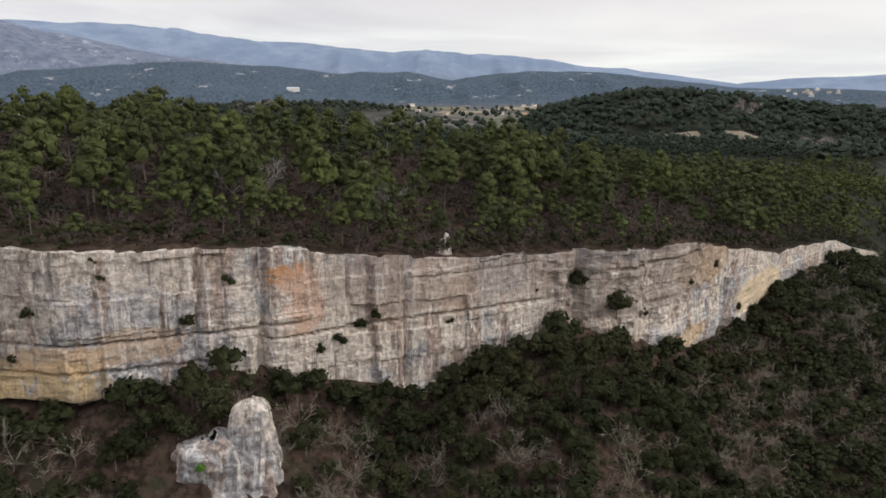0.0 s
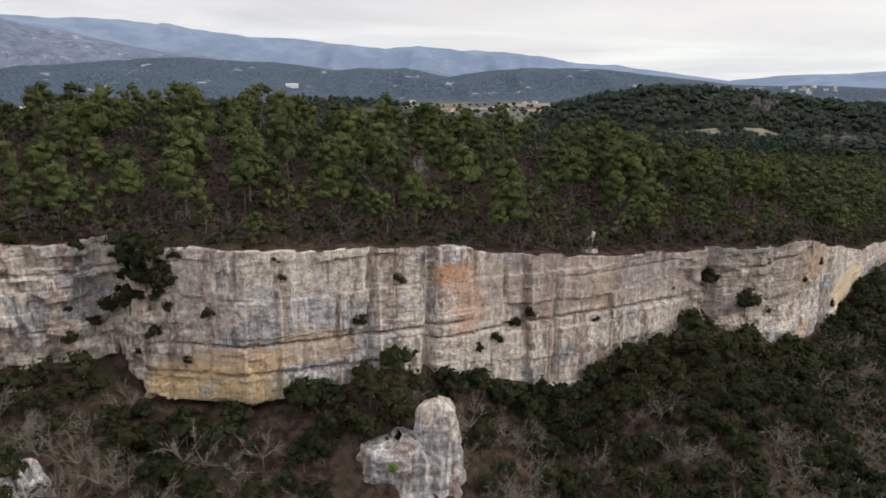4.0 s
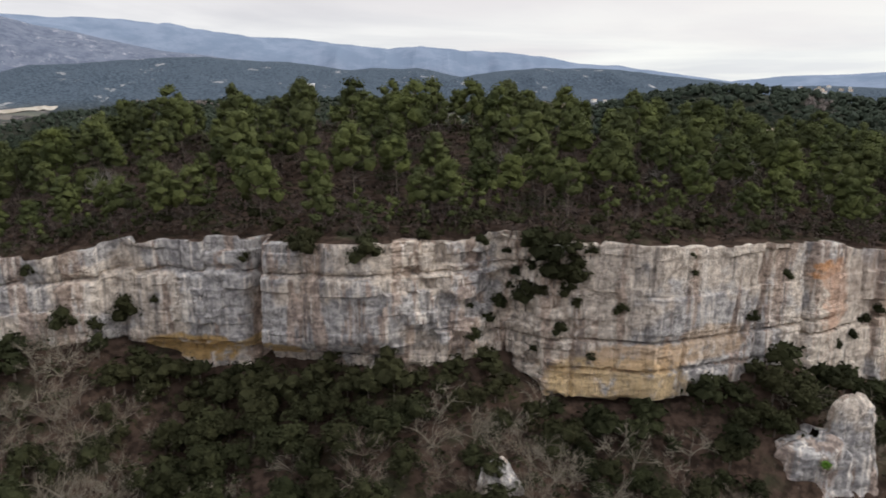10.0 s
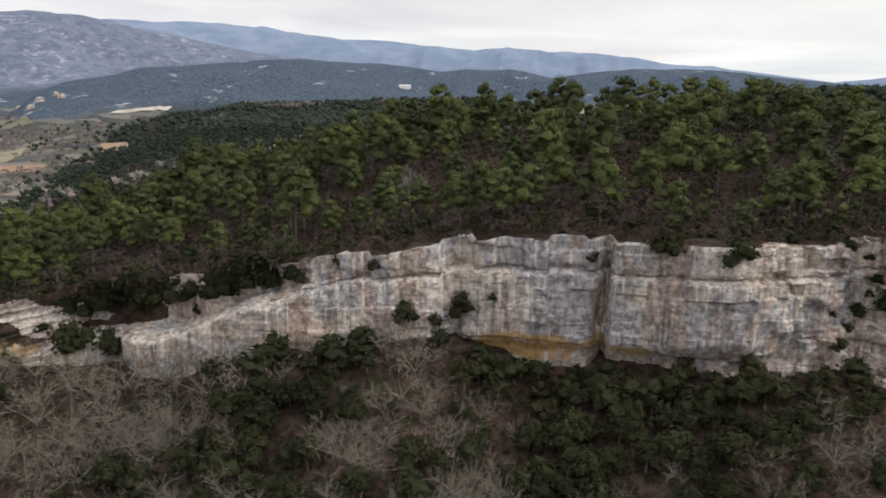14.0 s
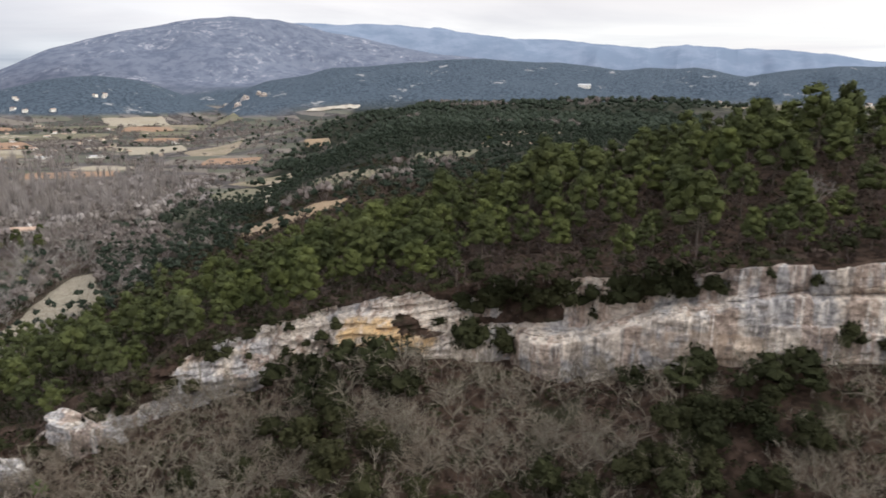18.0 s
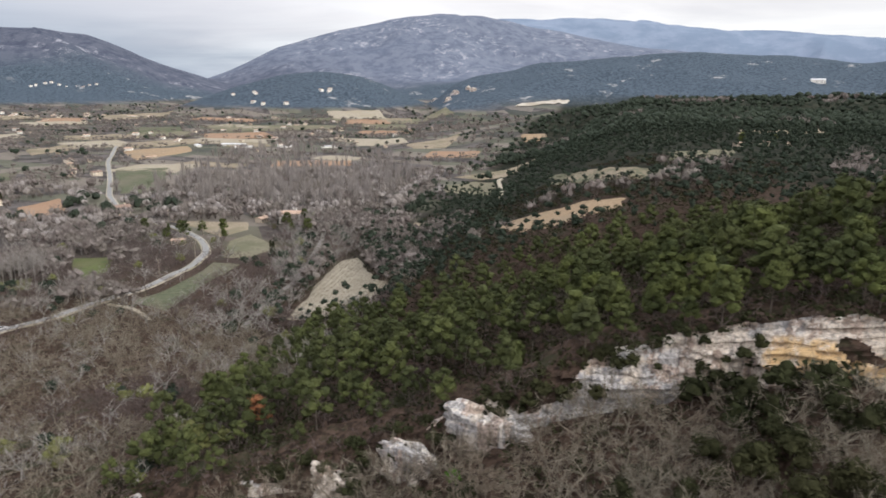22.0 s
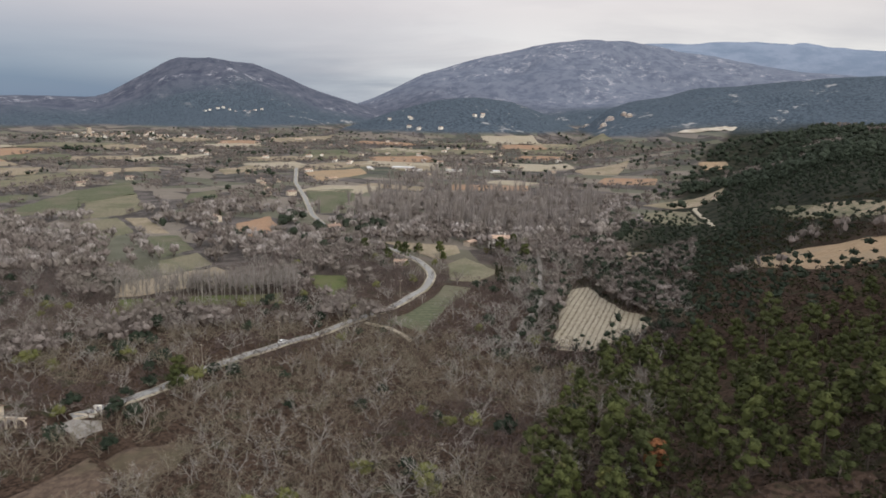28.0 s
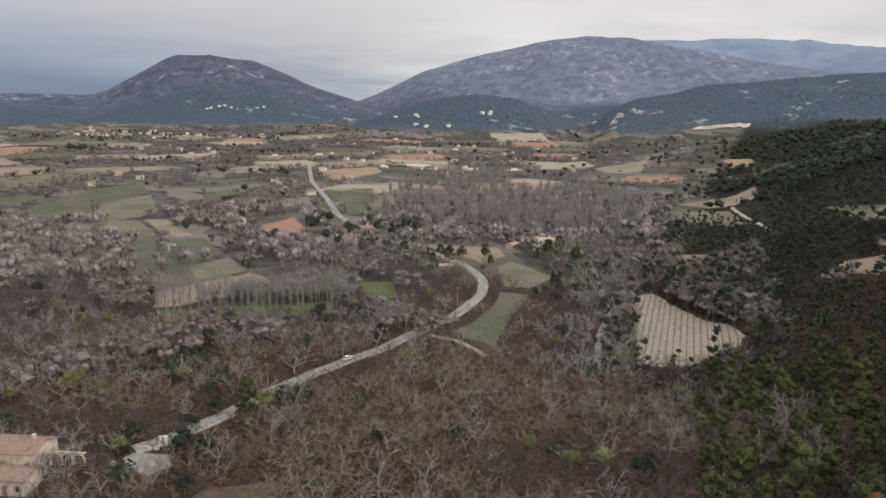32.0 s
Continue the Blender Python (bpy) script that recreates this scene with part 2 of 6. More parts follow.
def ground_mat():
    """Leaf litter, dry grass and stony soil close by; woods and scrub on the far hills, blued to imitate haze."""
    m = Mat("ground_soil_hazed_far", 0.97)
    litter = m.mix(m.ramp(m.noise(0.9, 6.0), 0.35, 0.65), (0.024, 0.017, 0.013), (0.070, 0.048, 0.036))
    litter = m.mix(m.ramp(m.noise(0.16, 4.0), 0.54, 0.68), litter, (0.034, 0.034, 0.020))
    litter = m.mix(m.ramp(m.noise(2.6, 3.0), 0.66, 0.74), litter, (0.15, 0.13, 0.11))
    far = m.mix(m.ramp(m.noise(0.05, 6.0, 0.7), 0.42, 0.60), (0.052, 0.047, 0.044), (0.112, 0.100, 0.095))
    plot = m.cells(0.018, m.scaled(1, 2.2, 0, 0.5))
    sp = m.t.nodes.new("ShaderNodeSeparateColor")
    m.put(sp.inputs[0], plot)
    far = m.mix(m.math("MULTIPLY", m.ramp(sp.outputs[0], 0.66, 0.69), 0.7), far, (0.190, 0.166, 0.140))
    far = m.mix(m.math("MULTIPLY", m.ramp(sp.outputs[1], 0.76, 0.79), 0.7), far, (0.108, 0.112, 0.080))
    px_, py_, _ = m.axes()
    far = m.mix(m.math("MULTIPLY", m.math("MULTIPLY", m.ramp(sp.outputs[2], 0.74, 0.77), 0.8), m.ramp(m.math("SUBTRACT", py_, px_), 1250.0, 1450.0)), far, (0.048, 0.054, 0.046))
    # distant woods: air haze put into the colour as blue; plain green-brown nearer
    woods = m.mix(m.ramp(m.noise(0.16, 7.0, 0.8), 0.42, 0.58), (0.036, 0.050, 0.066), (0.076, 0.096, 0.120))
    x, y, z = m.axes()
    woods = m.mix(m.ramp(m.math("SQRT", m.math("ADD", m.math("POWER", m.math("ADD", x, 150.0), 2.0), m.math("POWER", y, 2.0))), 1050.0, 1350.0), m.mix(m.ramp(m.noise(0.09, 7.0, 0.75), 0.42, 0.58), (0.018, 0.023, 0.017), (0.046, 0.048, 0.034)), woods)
    woods = m.mix(m.math("MULTIPLY", m.ramp(m.noise(0.016, 9.0, 0.7), 0.60, 0.67), m.ramp(y, 950.0, 1200.0)), woods, (0.27, 0.27, 0.27))
    # mountain scrub with haze painted in as blue-grey, paler to the north
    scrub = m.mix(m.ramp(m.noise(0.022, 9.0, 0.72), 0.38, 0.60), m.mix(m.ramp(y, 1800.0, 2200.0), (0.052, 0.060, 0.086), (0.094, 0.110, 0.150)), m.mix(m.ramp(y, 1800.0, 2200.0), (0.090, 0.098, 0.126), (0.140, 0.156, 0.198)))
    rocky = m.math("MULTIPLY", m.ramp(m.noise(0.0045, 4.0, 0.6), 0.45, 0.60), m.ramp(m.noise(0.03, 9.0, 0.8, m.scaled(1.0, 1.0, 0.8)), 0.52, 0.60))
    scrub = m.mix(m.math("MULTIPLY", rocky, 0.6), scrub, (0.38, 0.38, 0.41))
    # the farthest range: its colour is mostly painted haze
    hazy_range = m.mix(m.ramp(m.noise(0.006, 8.0, 0.65, m.scaled(1, 1, 2.0)), 0.4, 0.65), (0.150, 0.190, 0.255), (0.195, 0.235, 0.305))
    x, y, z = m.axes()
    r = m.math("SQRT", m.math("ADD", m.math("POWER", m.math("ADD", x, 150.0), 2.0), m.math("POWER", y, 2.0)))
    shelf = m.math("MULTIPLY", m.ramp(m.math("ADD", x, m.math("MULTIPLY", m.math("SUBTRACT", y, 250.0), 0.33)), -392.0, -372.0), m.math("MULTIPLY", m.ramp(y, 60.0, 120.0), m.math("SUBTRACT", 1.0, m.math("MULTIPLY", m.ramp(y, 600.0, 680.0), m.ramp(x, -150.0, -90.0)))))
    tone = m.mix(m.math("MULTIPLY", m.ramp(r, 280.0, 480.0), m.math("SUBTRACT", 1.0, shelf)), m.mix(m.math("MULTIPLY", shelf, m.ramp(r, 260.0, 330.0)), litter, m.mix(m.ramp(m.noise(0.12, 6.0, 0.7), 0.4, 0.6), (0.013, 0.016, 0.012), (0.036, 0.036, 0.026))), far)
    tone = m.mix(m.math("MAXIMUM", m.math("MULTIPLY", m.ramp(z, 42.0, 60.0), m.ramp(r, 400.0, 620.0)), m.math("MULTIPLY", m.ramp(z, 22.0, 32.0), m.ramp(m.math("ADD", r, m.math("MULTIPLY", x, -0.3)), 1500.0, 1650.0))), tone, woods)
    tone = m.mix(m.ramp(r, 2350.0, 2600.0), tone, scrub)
    tone = m.mix(m.ramp(r, 3450.0, 3900.0), tone, hazy_range)
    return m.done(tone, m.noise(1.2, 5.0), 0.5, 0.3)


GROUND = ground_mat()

# ---- the lie of the land ----


def step(e0, e1, v):
    v = np.clip((np.asarray(v, float) - e0) / (e1 - e0), 0, 1)
    return v * v * (3 - 2 * v)


def lattice(i, j, seed):
    h = (i * 374761393 + j * 668265263 + seed * 974634541) & 0xFFFFFFFF
    h = ((h ^ (h >> 13)) * 1274126177) & 0xFFFFFFFF
    return ((h ^ (h >> 16)) & 0xFFFF) / 65535.0


def vnoise(x, y, seed=0):
    """Smooth value noise, 0 to 1, on arrays."""
    x, y = np.asarray(x, float), np.asarray(y, float)
    i, j = np.floor(x).astype(np.int64), np.floor(y).astype(np.int64)
    u, v = x - i, y - j
    u, v = u * u * (3 - 2 * u), v * v * (3 - 2 * v)
    a, b = lattice(i, j, seed), lattice(i + 1, j, seed)
    c, d = lattice(i, j + 1, seed), lattice(i + 1, j + 1, seed)
    return (a * (1 - u) + b * u) * (1 - v) + (c * (1 - u) + d * u) * v


def fnoise(x, y, seed=0, octaves=4, gain=0.5):
    """Several octaves, about -1 to 1."""
    total, amp, norm, f = 0.0, 1.0, 0.0, 1.0
    for k in range(octaves):
        total = total + amp * (2 * vnoise(np.asarray(x) * f, np.asarray(y) * f, seed + 17 * k) - 1)
        norm, amp, f = norm + amp, amp * gain, f * 2.03
    return total / norm


# the cliff in plan, and the heights of its rim, foot and of the crest behind it, from west to east
CLIFF_X = [-330, -260, -240, -215, -205, -180, -152, -133, -104, -92, -79, -62, -45, -24, -5, 18, 35, 60, 89, 150, 260]
CLIFF_Y = [20, 45, 58, 72, 74.5, 84.5, 86, 84, 86.5, 84.5, 80.8, 82.5, 79.8, 87.6, 97, 108, 114.5, 142, 176, 225, 300]
RIM = ((-330, 2), (-270, 14), (-240, 23), (-220, 31), (-200, 43), (-180, 50), (-160, 55), (-140, 58), (-128, 60), (-104, 63.5), (-60, 64.2), (-24, 62.3), (0, 58.5), (23, 57), (45, 55), (80, 44), (110, 41), (140, 31), (260, 12))
FOOT = ((-330, 1), (-270, 12), (-240, 21), (-222, 27), (-208, 35), (-198, 38), (-185, 42), (-178, 44.5), (-170, 47), (-163, 46.5), (-154, 45), (-146, 45), (-140, 47.5), (-133, 49.5), (-125, 50.5), (-114, 52), (-100, 47.5), (-76, 50), (-66, 50), (-54, 44), (-44, 43.5), (-30, 48.5), (-14, 43), (-2, 39), (10, 44), (20, 46), (30, 42), (47, 34), (66, 32.5), (78, 36), (92, 36.5), (112, 37), (150, 28), (260, 5))
CREST = ((-330, 3), (-290, 11), (-260, 20), (-230, 34), (-200, 47), (-171, 56), (-150, 63), (-127, 69), (-92, 73.5), (-50, 73), (-18, 70), (12, 66), (45, 59), (80, 54), (150, 42), (260, 25))


def along(table, x):
    return np.interp(x, [p[0] for p in table], [p[1] for p in table])


def cliff_y(x):
    return np.interp(x, CLIFF_X, CLIFF_Y)


def ridge(x, y, cx, cy, far, depth, profile, front=1.0):
    """A range of hills: its skyline's height over the bearing from (cx, cy), at one distance, with a rounded cross-section."""
    r = np.hypot(x - cx, y - cy)
    b = np.degrees(np.arctan2(x - cx, y - cy))
    top = np.interp(b, [p[0] for p in profile], [p[1] for p in profile], left=0, right=0)
    spur = 1 + 0.16 * fnoise(x / (depth * 0.55), y / (depth * 0.55), 5, 4)
    k = (r - far) / (depth * spur * np.where(r < far, front, 1.0))
    side = np.minimum(np.abs(k) * 1.4, 1)
    gully = 1 - np.abs(fnoise(x / (depth * 0.42), y / (depth * 0.42), 6, 3))
    return top * np.exp(-k * k) * (1 + (0.16 * fnoise(x / (depth * 0.5), y / (depth * 0.5), 7, 5) + 0.45 * (gully - 0.75)) * side)


FAR_RANGE = ((-42, 0), (-36, 250), (-31, 400), (-25, 420), (-20, 397), (-14, 351), (-8, 326), (1, 296), (7, 258), (12, 212), (18, 158), (22, 116), (25, 140), (31, 160), (45, 200), (70, 150))
BIG_MOUNTAIN = ((-54, 40), (-49, 96), (-44, 240), (-39, 322), (-33.5, 374), (-28, 356), (-24, 307), (-17, 240), (-11, 195), (-4, 150), (5, 90))
WEST_MOUNTAIN = ((-110, 150), (-90, 130), (-76, 112), (-68, 113), (-65.5, 184), (-62.7, 260), (-60.3, 266), (-57, 233), (-53, 146), (-49.5, 92), (-46, 40))
WOODED_HILLS = ((-44, 0), (-38, 20), (-34, 80), (-30, 126), (-26, 136), (-20, 148), (-14, 140), (-8, 126), (-3, 128), (0.7, 108), (6.4, 132), (12, 130), (18, 108), (22, 92), (32, 80), (50, 60))
VILLAGE_HILL = ((-52, 10), (-49, 38), (-46.4, 66), (-43, 94), (-39.7, 103), (-36.6, 92), (-34, 62), (-32.2, 34), (-31, 8))
GARRIGUE_HILL = ((-31.6, 0), (-30.6, 40), (-29.4, 72), (-27.6, 92), (-22.8, 112), (-17, 121), (-11, 122), (-4, 110), (4, 60))
PINE_HILL = ((-2, 0), (4, 40), (7.8, 60), (11, 70), (15.4, 77), (18.7, 76), (25.7, 67), (31.5, 61), (40, 50), (55, 0))
NORTH_WOODS = ((-40, 0), (-34, 10), (-26, 34), (-18, 52), (-8, 62), (0, 64), (8, 50), (14, 30), (22, 0))


def H(x, y):
    """Height of the ground."""
    x, y = np.asarray(x, float), np.asarray(y, float)
    yc = cliff_y(x)
    s = y - yc
    r = np.hypot(x + 150, y)
    north = step(0, 140, s)
    basin = 44 * step(-375, -230, x + 0.33 * (y - 250)) * north
    base = basin + 14 * step(700, 1900, r)
    base = base + 1.2 * fnoise(x / 90, y / 90, 3, 3) + 2.5 * fnoise(x / 420, y / 420, 9, 2) * step(500, 1200, r)
    rim, foot, crest = along(RIM, x), along(FOOT, x), along(CREST, x)
    back = 1 - step(50, 150, s)
    up = rim + (crest - rim) * step(0, 52, s)
    hill = np.maximum(base, up * back + base * (1 - back)) + 0.8 * fnoise(x / 14, y / 14, 21, 3) * step(2, 12, s)
    down = foot + 0.50 * np.minimum(s, 0) + 1.6 * fnoise(x / 22, y / 22, 31, 3) * step(0, 12, -s)
    soft = 7.0
    lower = np.where(s < 1, 0.5 * (down + base + np.sqrt((down - base) ** 2 + soft * soft)) - 1.0, foot)
    # a hollow in front of the pinnacle
    lower = lower - 9 * np.exp(-((x + 27) / 10) ** 2 - ((y - 69) / 7) ** 2) * step(1, -4, s)
    z = lower + (hill - lower) * step(5.0, 7.0, s)
    rough = 1 + 0.07 * fnoise(x / 260, y / 260, 41, 5)
    for args in ((0, 0, 4200, 520, FAR_RANGE), (-242, -35, 3450, 620, BIG_MOUNTAIN, 1.25), (-242, -35, 2950, 460, WEST_MOUNTAIN, 1.5),
                 (0, 0, 1900, 330, WOODED_HILLS, 1.3), (-242, -35, 1750, 250, VILLAGE_HILL), (-242, -35, 1750, 380, GARRIGUE_HILL),
                 (0, 0, 650, 150, PINE_HILL), (-144, 0, 1000, 190, NORTH_WOODS)):
        z = np.maximum(z, ridge(x, y, *args) * rough)
    return z


def top_z(x, y):
    """Height of the ground above the cliff, the rock shelf along the rim included."""
    s = y - cliff_y(x)
    return np.where((s > 0) & (s < 9.8), np.maximum(H(x, y), along(RIM, x) + 0.12 * s - 0.1), H(x, y))


def hz(x, y):
    return float(H(x, y))


def mesh_of(name, verts, faces, mats, index=None, smooth=False, normals=None):
    """A mesh from arrays of vertices and of triangles or quads."""
    verts, faces = np.asarray(verts, np.float32), np.asarray(faces, np.int32)
    me = bpy.data.meshes.new(name)
    n, k = faces.shape
    me.vertices.add(len(verts))
    me.vertices.foreach_set("co", verts.ravel())
    me.loops.add(n * k)
    me.loops.foreach_set("vertex_index", faces.ravel())
    me.polygons.add(n)
    me.polygons.foreach_set("loop_start", np.arange(0, n * k, k, dtype=np.int32))
    for m in mats:
        me.materials.append(m)
    if index is not None:
        me.polygons.foreach_set("material_index", np.asarray(index, np.int32))
    me.polygons.foreach_set("use_smooth", np.full(n, smooth))
    me.update(calc_edges=True)
    me.validate()
    if normals is not None:
        # leaves are shaded by the roundness of their crown
        at = me.attributes.new("custom_normal", "FLOAT_VECTOR", "POINT")
        at.data.foreach_set("vector", np.asarray(normals, np.float32).ravel())
    return me


def grid_faces(nu, nv):
    a = (np.arange(nu - 1)[:, None] * nv + np.arange(nv - 1)[None, :]).ravel()
    return np.stack((a, a + nv, a + nv + 1, a + 1), 1)


def spread(lo, hi, fine, far_lo, far_hi, growth):
    """Grid lines: even between lo and hi, then wider and wider outwards."""
    mid = list(np.arange(lo, hi + 0.01, fine))
    d, v, left = fine, lo, []
    while v > far_lo:
        d *= growth
        v -= d
        left.append(v)
    d, v, right = fine, hi, []
    while v < far_hi:
        d *= growth
        v += d
        right.append(v)
    return np.array(left[::-1] + mid + right)


gx = spread(-440, 160, 3.4, -4700, 3600, 1.03)
gy = spread(-20, 300, 3.4, -1500, 4800, 1.03)
GX, GY = np.meshgrid(gx, gy, indexing="ij")
GZ = H(GX, GY)
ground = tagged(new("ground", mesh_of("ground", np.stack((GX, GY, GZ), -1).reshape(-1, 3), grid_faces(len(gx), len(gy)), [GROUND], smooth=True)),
                "hilly ground of leaf litter, dry grass and scrub, blue haze painted on the far hills", "ground", kind="structure")

# ---- the limestone cliff ----


def rock_mat(name="limestone", stains=True):
    """Pale limestone: grey weathering, dark and pale runs of water, bedding cracks, fresh cream and ochre where blocks fell."""
    m = Mat(name, 0.93)
    x, y, z = m.axes()
    big = m.noise(0.05, 5.0, 0.60)
    fine = m.noise(1.3, 8.0, 0.62)
    beds = m.noise(1.0, 6.0, 0.6, m.scaled(0.07, 0.07, 1.5))
    runs = m.noise(1.0, 6.0, 0.62, m.scaled(1.0, 1.0, 0.055))
    runs2 = m.noise(1.0, 4.0, 0.6, m.scaled(0.36, 0.36, 0.04))
    grit = m.noise(4.5, 10.0, 0.8)
    crack = m.math("ABSOLUTE", m.math("SUBTRACT", m.noise(1.0, 7.0, 0.62, m.scaled(0.13, 0.13, 0.75)), 0.5))
    crack2 = m.math("ABSOLUTE", m.math("SUBTRACT", m.noise(0.30, 8.0, 0.7, m.scaled(1.6, 1.6, 0.35)), 0.5))
    def part_of(v, lo, hi, amount):
        return m.math("MULTIPLY", m.ramp(v, lo, hi), amount)

    tone = m.mix(m.ramp(fine, 0.32, 0.66), (0.40, 0.34, 0.28), (0.78, 0.69, 0.585))
    tone = m.mix(part_of(big, 0.48, 0.53, 0.85), tone, m.mix(m.ramp(fine, 0.38, 0.62), (0.23, 0.228, 0.24), (0.52, 0.505, 0.49)))
    tone = m.mix(part_of(runs2, 0.53, 0.57, 0.7), tone, m.mix(m.ramp(fine, 0.38, 0.62), (0.22, 0.155, 0.12), (0.52, 0.39, 0.305)))
    tone = m.mix(part_of(m.noise(1.0, 5.0, 0.6, m.scaled(1.2, 1.2, 0.05)), 0.58, 0.62, 0.8), tone, (0.80, 0.735, 0.65))
    tone = m.mix(part_of(runs, 0.57, 0.62, 0.55), tone, (0.105, 0.098, 0.10))
    tone = m.mix(part_of(m.noise(1.0, 6.0, 0.65, m.scaled(3.0, 3.0, 0.12)), 0.56, 0.64, 0.35), tone, (0.14, 0.12, 0.108))
    tone = m.mix(part_of(grit, 0.55, 0.66, 0.55), tone, (0.10, 0.085, 0.072))
    if stains:
        warp = m.math("MULTIPLY", m.math("SUBTRACT", m.noise(0.35, 6.0, 0.65), 0.5), 9.0)
        for cx, cz, rx, rz, col, amt in ((-49.5, 46.8, 9.0, 3.2, (0.62, 0.46, 0.25), 0.9), (-46, 50.0, 6.5, 1.7, (0.66, 0.46, 0.27), 0.7), (-37.5, 51.6, 4.5, 2.2, (0.55, 0.40, 0.26), 0.6),
                                         (-20.5, 58.8, 2.1, 1.1, (0.60, 0.31, 0.14), 0.85), (-18.5, 55.0, 2.2, 5.0, (0.58, 0.38, 0.27), 0.75), (-101, 49.6, 6.5, 1.9, (0.50, 0.33, 0.13), 0.95),
                                         (-91, 50.6, 4.0, 0.9, (0.52, 0.36, 0.15), 0.8), (-172, 47.5, 7.0, 2.4, (0.62, 0.42, 0.20), 0.85), (47, 36.5, 5.0, 2.6, (0.66, 0.50, 0.32), 0.9),
                                         (72, 38.0, 9.0, 4.0, (0.68, 0.54, 0.36), 0.95), (50, 50.0, 9.0, 4.0, (0.40, 0.27, 0.15), 0.7), (2.0, 53.0, 2.5, 3.0, (0.52, 0.38, 0.28), 0.6),
                                         (120, 36.0, 12.0, 4.0, (0.62, 0.56, 0.46), 0.8), (32, 52.0, 18.0, 7.0, (0.285, 0.235, 0.20), 0.7), (2, 56.0, 20.0, 5.0, (0.37, 0.295, 0.245), 0.55), (-131, 51.0, 7.0, 2.0, (0.56, 0.42, 0.30), 0.5)):
            dx = m.math("DIVIDE", m.math("ADD", m.math("SUBTRACT", x, cx), warp), rx)
            dz = m.math("DIVIDE", m.math("ADD", m.math("SUBTRACT", z, cz), m.math("MULTIPLY", warp, 0.3)), rz)
            d = m.math("ADD", m.math("POWER", m.math("ABSOLUTE", dx), 3.0), m.math("POWER", m.math("ABSOLUTE", dz), 3.0))
            hit = m.math("MULTIPLY", m.ramp(d, 1.3, 0.55), amt)
            tone = m.mix(m.math("MULTIPLY", hit, m.ramp(m.noise(0.7, 5.0, 0.6, m.scaled(1, 1, 0.6)), 0.28, 0.5)), tone, col)
    tone = m.mix(m.math("MULTIPLY", m.ramp(beds, 0.68, 0.73), 0.3), tone, (0.16, 0.135, 0.115))
    tone = m.mix(m.math("MULTIPLY", m.ramp(m.noise(0.55, 8.0, 0.75, twist=1.2), 0.61, 0.67), 0.65), tone, (0.075, 0.072, 0.055))
    tone = m.mix(m.math("MULTIPLY", m.ramp(crack, 0.007, 0.002), 0.6), tone, (0.07, 0.06, 0.052))
    tone = m.mix(m.math("MULTIPLY", m.ramp(crack2, 0.010, 0.002), 0.7), tone, (0.08, 0.07, 0.062))
    return m.done(tone, m.math("ADD", m.math("ADD", m.math("MULTIPLY", fine, 0.8), m.math("MULTIPLY", grit, 0.35)), m.math("MULTIPLY", beds, 0.22)), 1.0, 0.6)


ROCK = rock_mat()


def groove(v, at, half):
    return np.exp(-((v - at) / half) ** 2)


